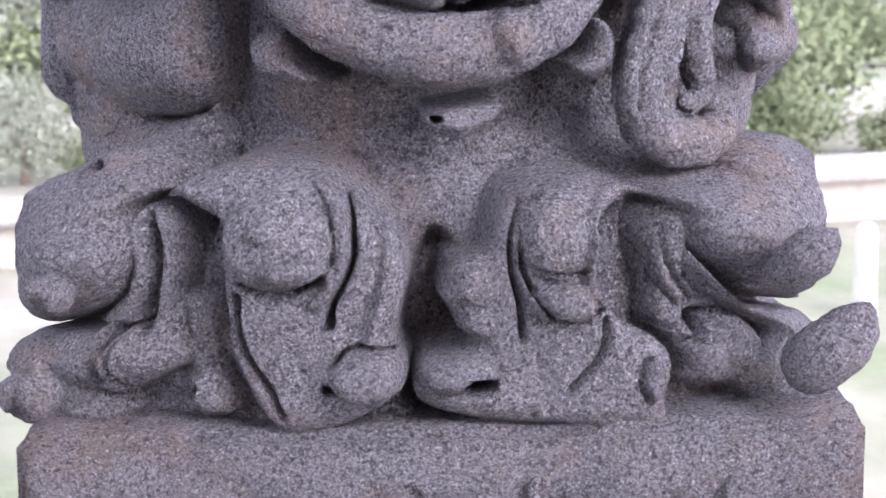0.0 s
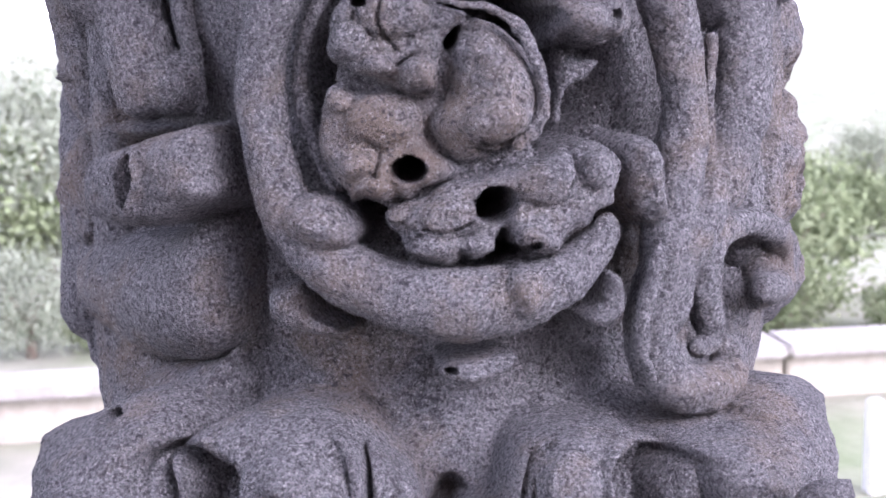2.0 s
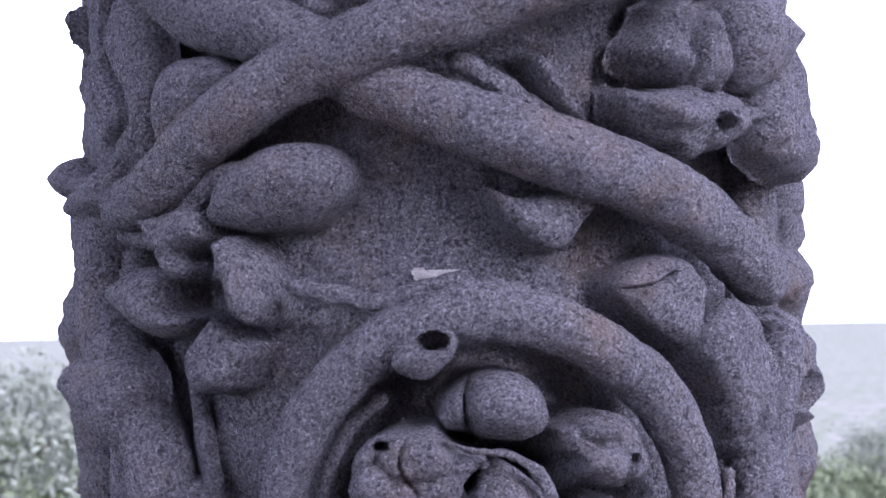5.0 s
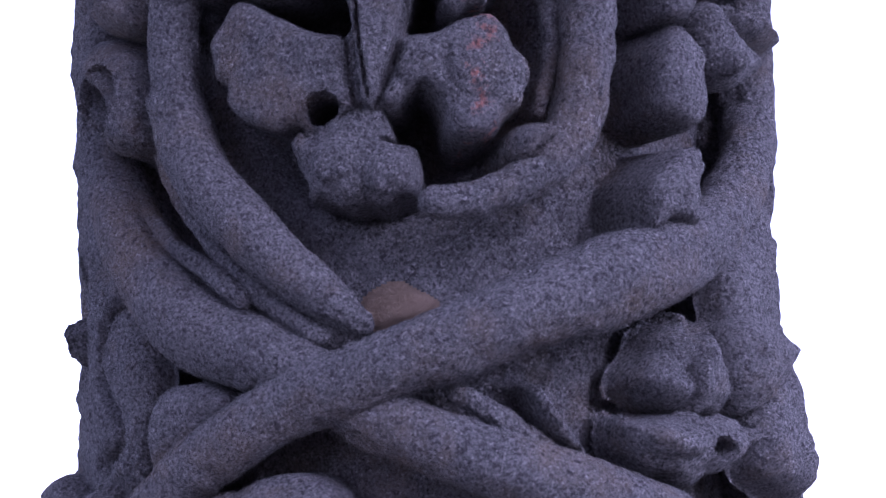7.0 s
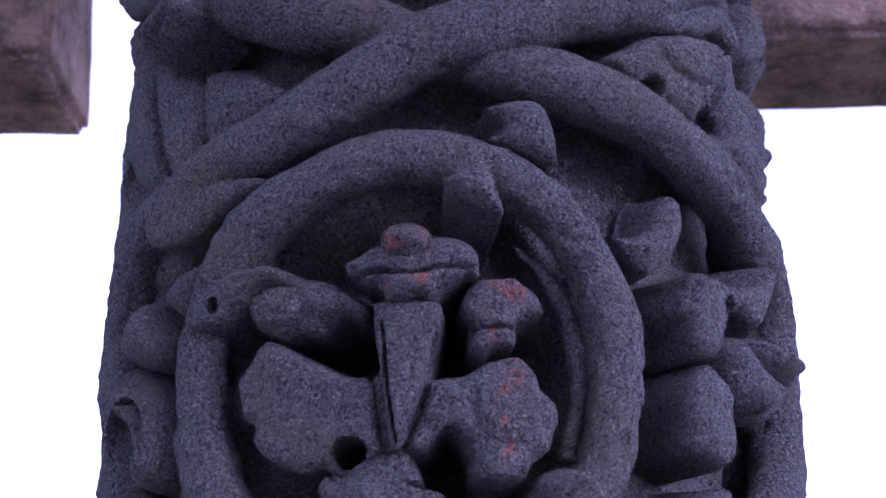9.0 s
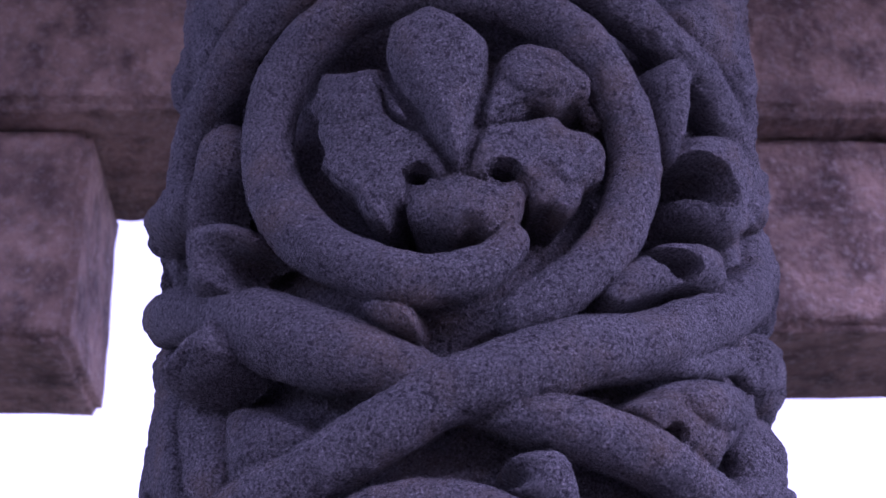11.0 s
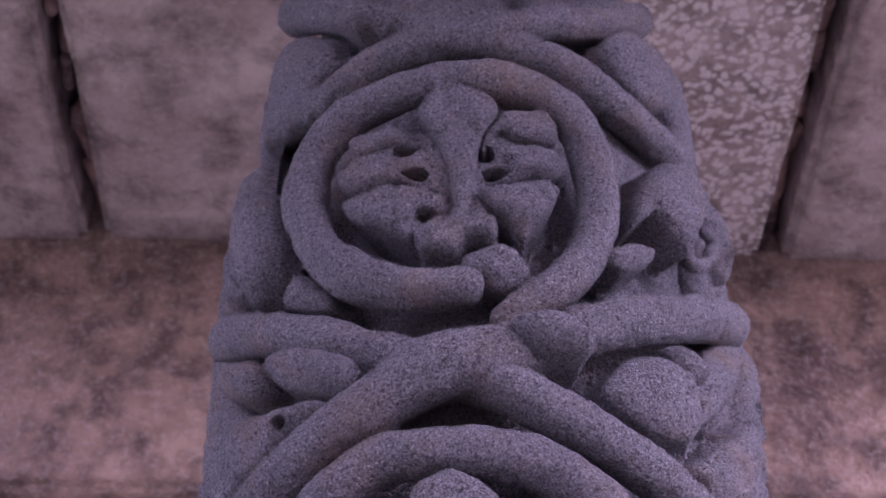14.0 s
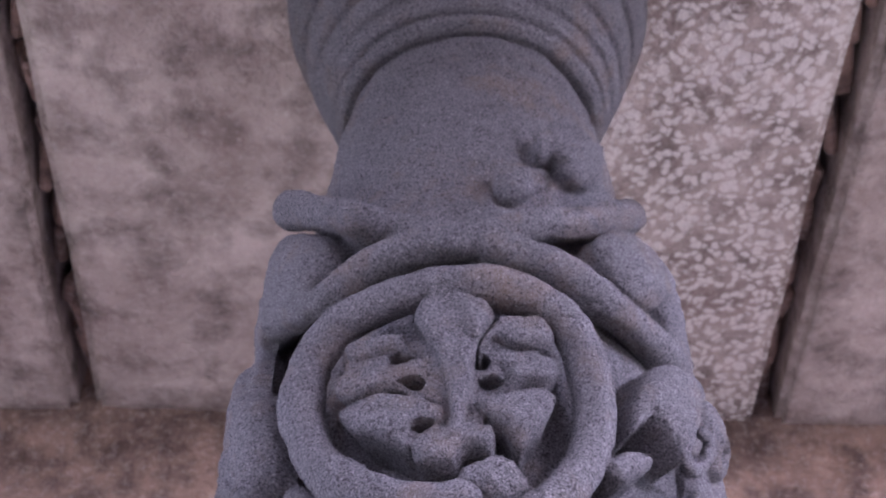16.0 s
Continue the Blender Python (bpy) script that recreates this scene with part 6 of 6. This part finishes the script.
# beams behind the pillar
tagged(block("roof_beam", -1.75, 1.75, 1.06, 1.44, 2.955, 3.75, BEAM, 0.02, cuts=70), "rough brown stone roof beam", "beam", kind="structure")
tagged(block("bracket_west", -1.3, -0.475, 1.12, 1.40, 2.61, 2.95, BEAM, 0.008), "squared brown stone bracket under the beam", "bracket", kind="structure")
tagged(block("bracket_east", 0.36, 1.5, 1.12, 1.40, 2.64, 2.95, BEAM, 0.008), "squared brown stone bracket under the beam", "bracket", kind="structure")
# the porch stands slightly askew to the pillar
ASKEW = Matrix.Translation((0, 0.6, 0)) @ Matrix.Rotation(radians(-4.8), 4, "Z") @ Matrix.Translation((0, -0.6, 0))
for ob in list(scene.objects):
    if ob.name.startswith(("ceiling", "roof_top", "roof_beam", "bracket", "joint_rubble")):
        ob.matrix_world = ASKEW
tagged(block("support_west", -1.25, -0.95, 1.24, 1.42, 0.0, 2.62, BEAM, 0.006), "plain square stone support", "support", kind="structure")
tagged(block("support_east", 1.2, 1.5, 1.06, 1.28, 0.0, 2.64, BEAM, 0.006), "plain square stone support", "support", kind="structure")
# unseen wall behind the camera, added to cut front light on the pillar
tagged(block("wall_inner", -2.6, 2.6, -4.5, -4.2, 0.0, 3.75, BEAM, 0.01), "unseen rough stone wall added behind the camera to block front light", "wall", kind="structure")
tagged(block("floor", -3.0, 3.0, -4.8, 2.2, -0.3, 0.0, FLOOR, 0.004), "worn stone floor", "floor", kind="structure")

# ---- outdoors ----
def plain(name, c1, c2, scale, rough=0.95, bumpd=0.02):
    m, n, l, b = mat(name, rough)
    co = n.new("ShaderNodeTexCoord").outputs["Object"]
    a = noise_tex(n, l, scale, 6, 0.6, co)
    f2 = noise_tex(n, l, scale * 9, 4, 0.6, co)
    c = mix(n, l, ramp(n, l, a.outputs[0], [(0.38, 0.0), (0.62, 1.0)]).outputs[0], c1, c2)
    c = mix(n, l, ramp(n, l, f2.outputs[0], [(0.4, 0.0), (0.7, 0.4)]).outputs[0], c, tuple(0.6 * v for v in c1))
    l.new(c, b.inputs["Base Color"])
    bump(n, l, b, f2.outputs[0], 0.5, bumpd)
    return m


def land_height(x, y):
    d = math.hypot(x, y)
    if d < 13:
        return -0.9
    z = -0.9 - 0.11 * (d - 13)
    return max(z, -26) + min(1, (d - 13) / 30) * 1.2 * noise.noise(Vector((x, y, 0)) * 0.03) + (min(1, max(0, d - 900) / 1500) * (20 + 26 * noise.noise(Vector((x, y, 3)) * 0.0009)))


GROUND = plain("dry_grass_ground", (0.12, 0.15, 0.075), (0.26, 0.24, 0.2), 0.25, bumpd=0.1)
rings = [0.5, 3, 6, 8, 10, 12, 14, 17, 20, 25, 30, 37, 45, 55, 70, 90, 120, 160, 220, 300, 420, 600, 850, 1100, 1400, 1800, 2300, 3000, 4200]
verts, faces, seg = [], [], 96
for rd in rings:
    for k in range(seg):
        a = 2 * math.pi * k / seg
        x, y = rd * math.cos(a), rd * math.sin(a)
        verts.append((x, y, land_height(x, y)))
for i in range(len(rings) - 1):
    for k in range(seg):
        faces.append((i * seg + k, i * seg + (k + 1) % seg, (i + 1) * seg + (k + 1) % seg, (i + 1) * seg + k))
faces.append(tuple(range(seg))[::-1])
ground = tagged(new("ground", mesh_from("ground", verts, faces, GROUND)), "pale dry grass and scrub falling away to a plain", "ground", kind="structure")

# low wall and its coping
WALL = plain("plastered_wall", (0.25, 0.225, 0.185), (0.34, 0.31, 0.26), 1.2)
COPING = plain("wall_coping", (0.24, 0.22, 0.2), (0.31, 0.29, 0.265), 2.0)
low_wall = tagged(new("low_wall"), "low plastered garden wall with a pale coping", "wall", kind="structure")
for k in range(-5, 8):
    bm = bmesh.new()
    bmesh.ops.create_cube(bm, size=1.0, matrix=Matrix.Translation((k * 2.0, 8.5, -0.84)) @ Matrix.Diagonal((1.985, 0.3, 0.42, 1)))
    bmesh.ops.bevel(bm, geom=bm.edges[:], offset=0.015, segments=2, affect="EDGES")
    part("wall_panel", bm, WALL, low_wall)
    bm = bmesh.new()
    bmesh.ops.create_cube(bm, size=1.0, matrix=Matrix.Translation((k * 2.0, 8.5, -0.59)) @ Matrix.Diagonal((1.99, 0.5, 0.08, 1)))
    bmesh.ops.bevel(bm, geom=bm.edges[:], offset=0.02, segments=2, affect="EDGES")
    part("coping_stone", bm, COPING, low_wall)
PAINT = plain("white_painted_post", (0.40, 0.40, 0.39), (0.5, 0.5, 0.49), 6)


def marker_post(x, y):
    bm = bmesh.new()
    bmesh.ops.create_cube(bm, size=1.0, matrix=Matrix.Translation((0, 0, 0.24)) @ Matrix.Diagonal((0.1, 0.1, 0.48, 1)))
    top = [v for v in bm.verts if v.co.z > 0.4]
    for v in top:
        v.co.x *= 0.8
        v.co.y *= 0.8
    bmesh.ops.bevel(bm, geom=bm.edges[:], offset=0.012, segments=2, affect="EDGES")
    me = bpy.data.meshes.new("post")
    bm.to_mesh(me)
    bm.free()
    me.materials.append(PAINT)
    ob = tagged(new("marker_post", me), "short white painted stone post on the grass", "post", "posts along the path")
    ob.location = (x, y, -0.9)


for x in (-3.6, 0.1, 2.80, 6.2):
    marker_post(x, 6.4)

# shrubs and trees
LEAF = plain("shrub_leaves", (0.10, 0.125, 0.06), (0.20, 0.23, 0.13), 1.5)
LEAF_GREY = plain("dusty_leaves", (0.14, 0.16, 0.11), (0.27, 0.29, 0.22), 1.5)
BARK = plain("bark", (0.12, 0.09, 0.07), (0.22, 0.18, 0.14), 5)


def shrub(name, label, category, leaf_mat, seed, trunk=0.15, spread=1.0, tall=1.0, clumps=30, leaves=170, size=0.05):
    """A short trunk with limbs, and a crown of many small leaf blades gathered in clumps."""
    rg = np.random.RandomState(seed)
    root = tagged(new(name), label, category)
    bm = bmesh.new()
    ends = []
    for k in range(6):
        a = k * 1.05 + rg.rand() * 0.5
        tip = Vector((math.cos(a) * spread * 0.5 * rg.uniform(0.4, 1), math.sin(a) * spread * 0.5 * rg.uniform(0.4, 1), tall * rg.uniform(0.5, 0.85)))
        start = Vector((0, 0, trunk * tall))
        m = start.lerp(tip, 0.5)
        m4 = (tip - start).to_track_quat("Z", "Y").to_matrix().to_4x4()
        bmesh.ops.create_cone(bm, segments=6, radius1=0.03 * tall, radius2=0.008 * tall, depth=(tip - start).length, matrix=Matrix.Translation(m) @ m4)
    bmesh.ops.create_cone(bm, segments=8, radius1=0.06 * tall, radius2=0.035 * tall, depth=trunk * tall + 0.2, matrix=Matrix.Translation((0, 0, trunk * tall / 2 - 0.05)))
    part("trunk", bm, BARK, root)
    cen = rg.normal(size=(clumps, 3))
    cen /= np.linalg.norm(cen, axis=1)[:, None]
    cen *= rg.uniform(0.35, 1.0, (clumps, 1)) ** 0.5
    cen = cen * np.array([spread * 0.55, spread * 0.55, tall * 0.4]) + np.array([0, 0, tall * 0.6])
    p = np.repeat(cen, leaves, 0) + rg.normal(size=(clumps * leaves, 3)) * np.array([spread, spread, tall]) * 0.11
    u = rg.normal(size=p.shape)
    u /= np.linalg.norm(u, axis=1)[:, None]
    w = np.cross(u, rg.normal(size=p.shape))
    w /= np.linalg.norm(w, axis=1)[:, None]
    s = size * rg.uniform(0.6, 1.3, (len(p), 1))
    v = np.stack([p - u * s, p + w * s * 0.4, p + u * s, p - w * s * 0.4], 1).reshape(-1, 3)
    f = np.arange(len(v)).reshape(-1, 4)
    child("crown", mesh_from("crown", v, f, leaf_mat, False), root)
    return root


def plant(model, x, y, s, turn, label=""):
    ob = copy_thing(model, Matrix.Translation((x, y, land_height(x, y) - 0.05)) @ Matrix.Rotation(turn, 4, "Z"))
    ob.scale = (s, s, s)
    ob["group"] = "shrubs on the slope"
    return ob


bush = shrub("shrub", "rounded green shrub on the slope", "shrub", LEAF, 1, 0.1, 1.6, 1.2)
bush.matrix_basis = pose(3.6, 11.2, -0.95)
bush["group"] = "shrubs on the slope"
tree = shrub("tree", "small dusty green tree on the slope", "tree", LEAF_GREY, 2, 0.35, 2.6, 3.0, 40, 190, 0.075)
tree.matrix_basis = pose(-4.2, 24, land_height(-4.2, 24))
tree["group"] = "trees on the slope"
rg = random.Random(11)
for az in (-12, -10.5, -9.3, -8, -6.5, -4, 0, 5, 10, 15, 17, 18.2, 19.3, 20.4, 21.5, 22.7, 24):
    for d in (11, 13, 17, 24, 34, 50, 75, 110, 160, 230):
        if rg.random() < 0.42:
            continue
        a = radians(az + rg.uniform(-0.8, 0.8))
        x, y = d * math.sin(a) - 0.1, d * math.cos(a)
        room = 1.5 - (rg.uniform(0.135, 0.19) if d < 20 else rg.uniform(0.06, 0.13)) * d - land_height(x, y)
        kind_tall = rg.random() < 0.5
        s = min(room / (3.2 if kind_tall else 1.25), 1.6 + d / 120)
        if s > 0.25:
            plant(tree if kind_tall else bush, x, y, s, rg.uniform(0, 6))

# hills and plain at the limit of sight, haze painted in as pale glow
m, n, l, b = mat("painted_haze_glow")
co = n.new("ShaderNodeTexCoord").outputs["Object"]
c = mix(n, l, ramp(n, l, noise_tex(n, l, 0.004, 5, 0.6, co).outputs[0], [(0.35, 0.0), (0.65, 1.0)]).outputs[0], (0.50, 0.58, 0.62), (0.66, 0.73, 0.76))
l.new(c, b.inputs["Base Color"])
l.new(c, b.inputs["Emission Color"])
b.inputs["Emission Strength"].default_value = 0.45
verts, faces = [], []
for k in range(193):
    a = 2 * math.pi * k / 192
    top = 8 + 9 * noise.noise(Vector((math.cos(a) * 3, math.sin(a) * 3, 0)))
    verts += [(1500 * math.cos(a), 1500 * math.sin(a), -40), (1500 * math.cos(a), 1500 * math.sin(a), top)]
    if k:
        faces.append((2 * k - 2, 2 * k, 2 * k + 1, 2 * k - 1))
tagged(new("backdrop", mesh_from("backdrop", verts, faces, m)), "hills on the horizon with haze painted in as a pale blue glow", "hills", kind="structure")
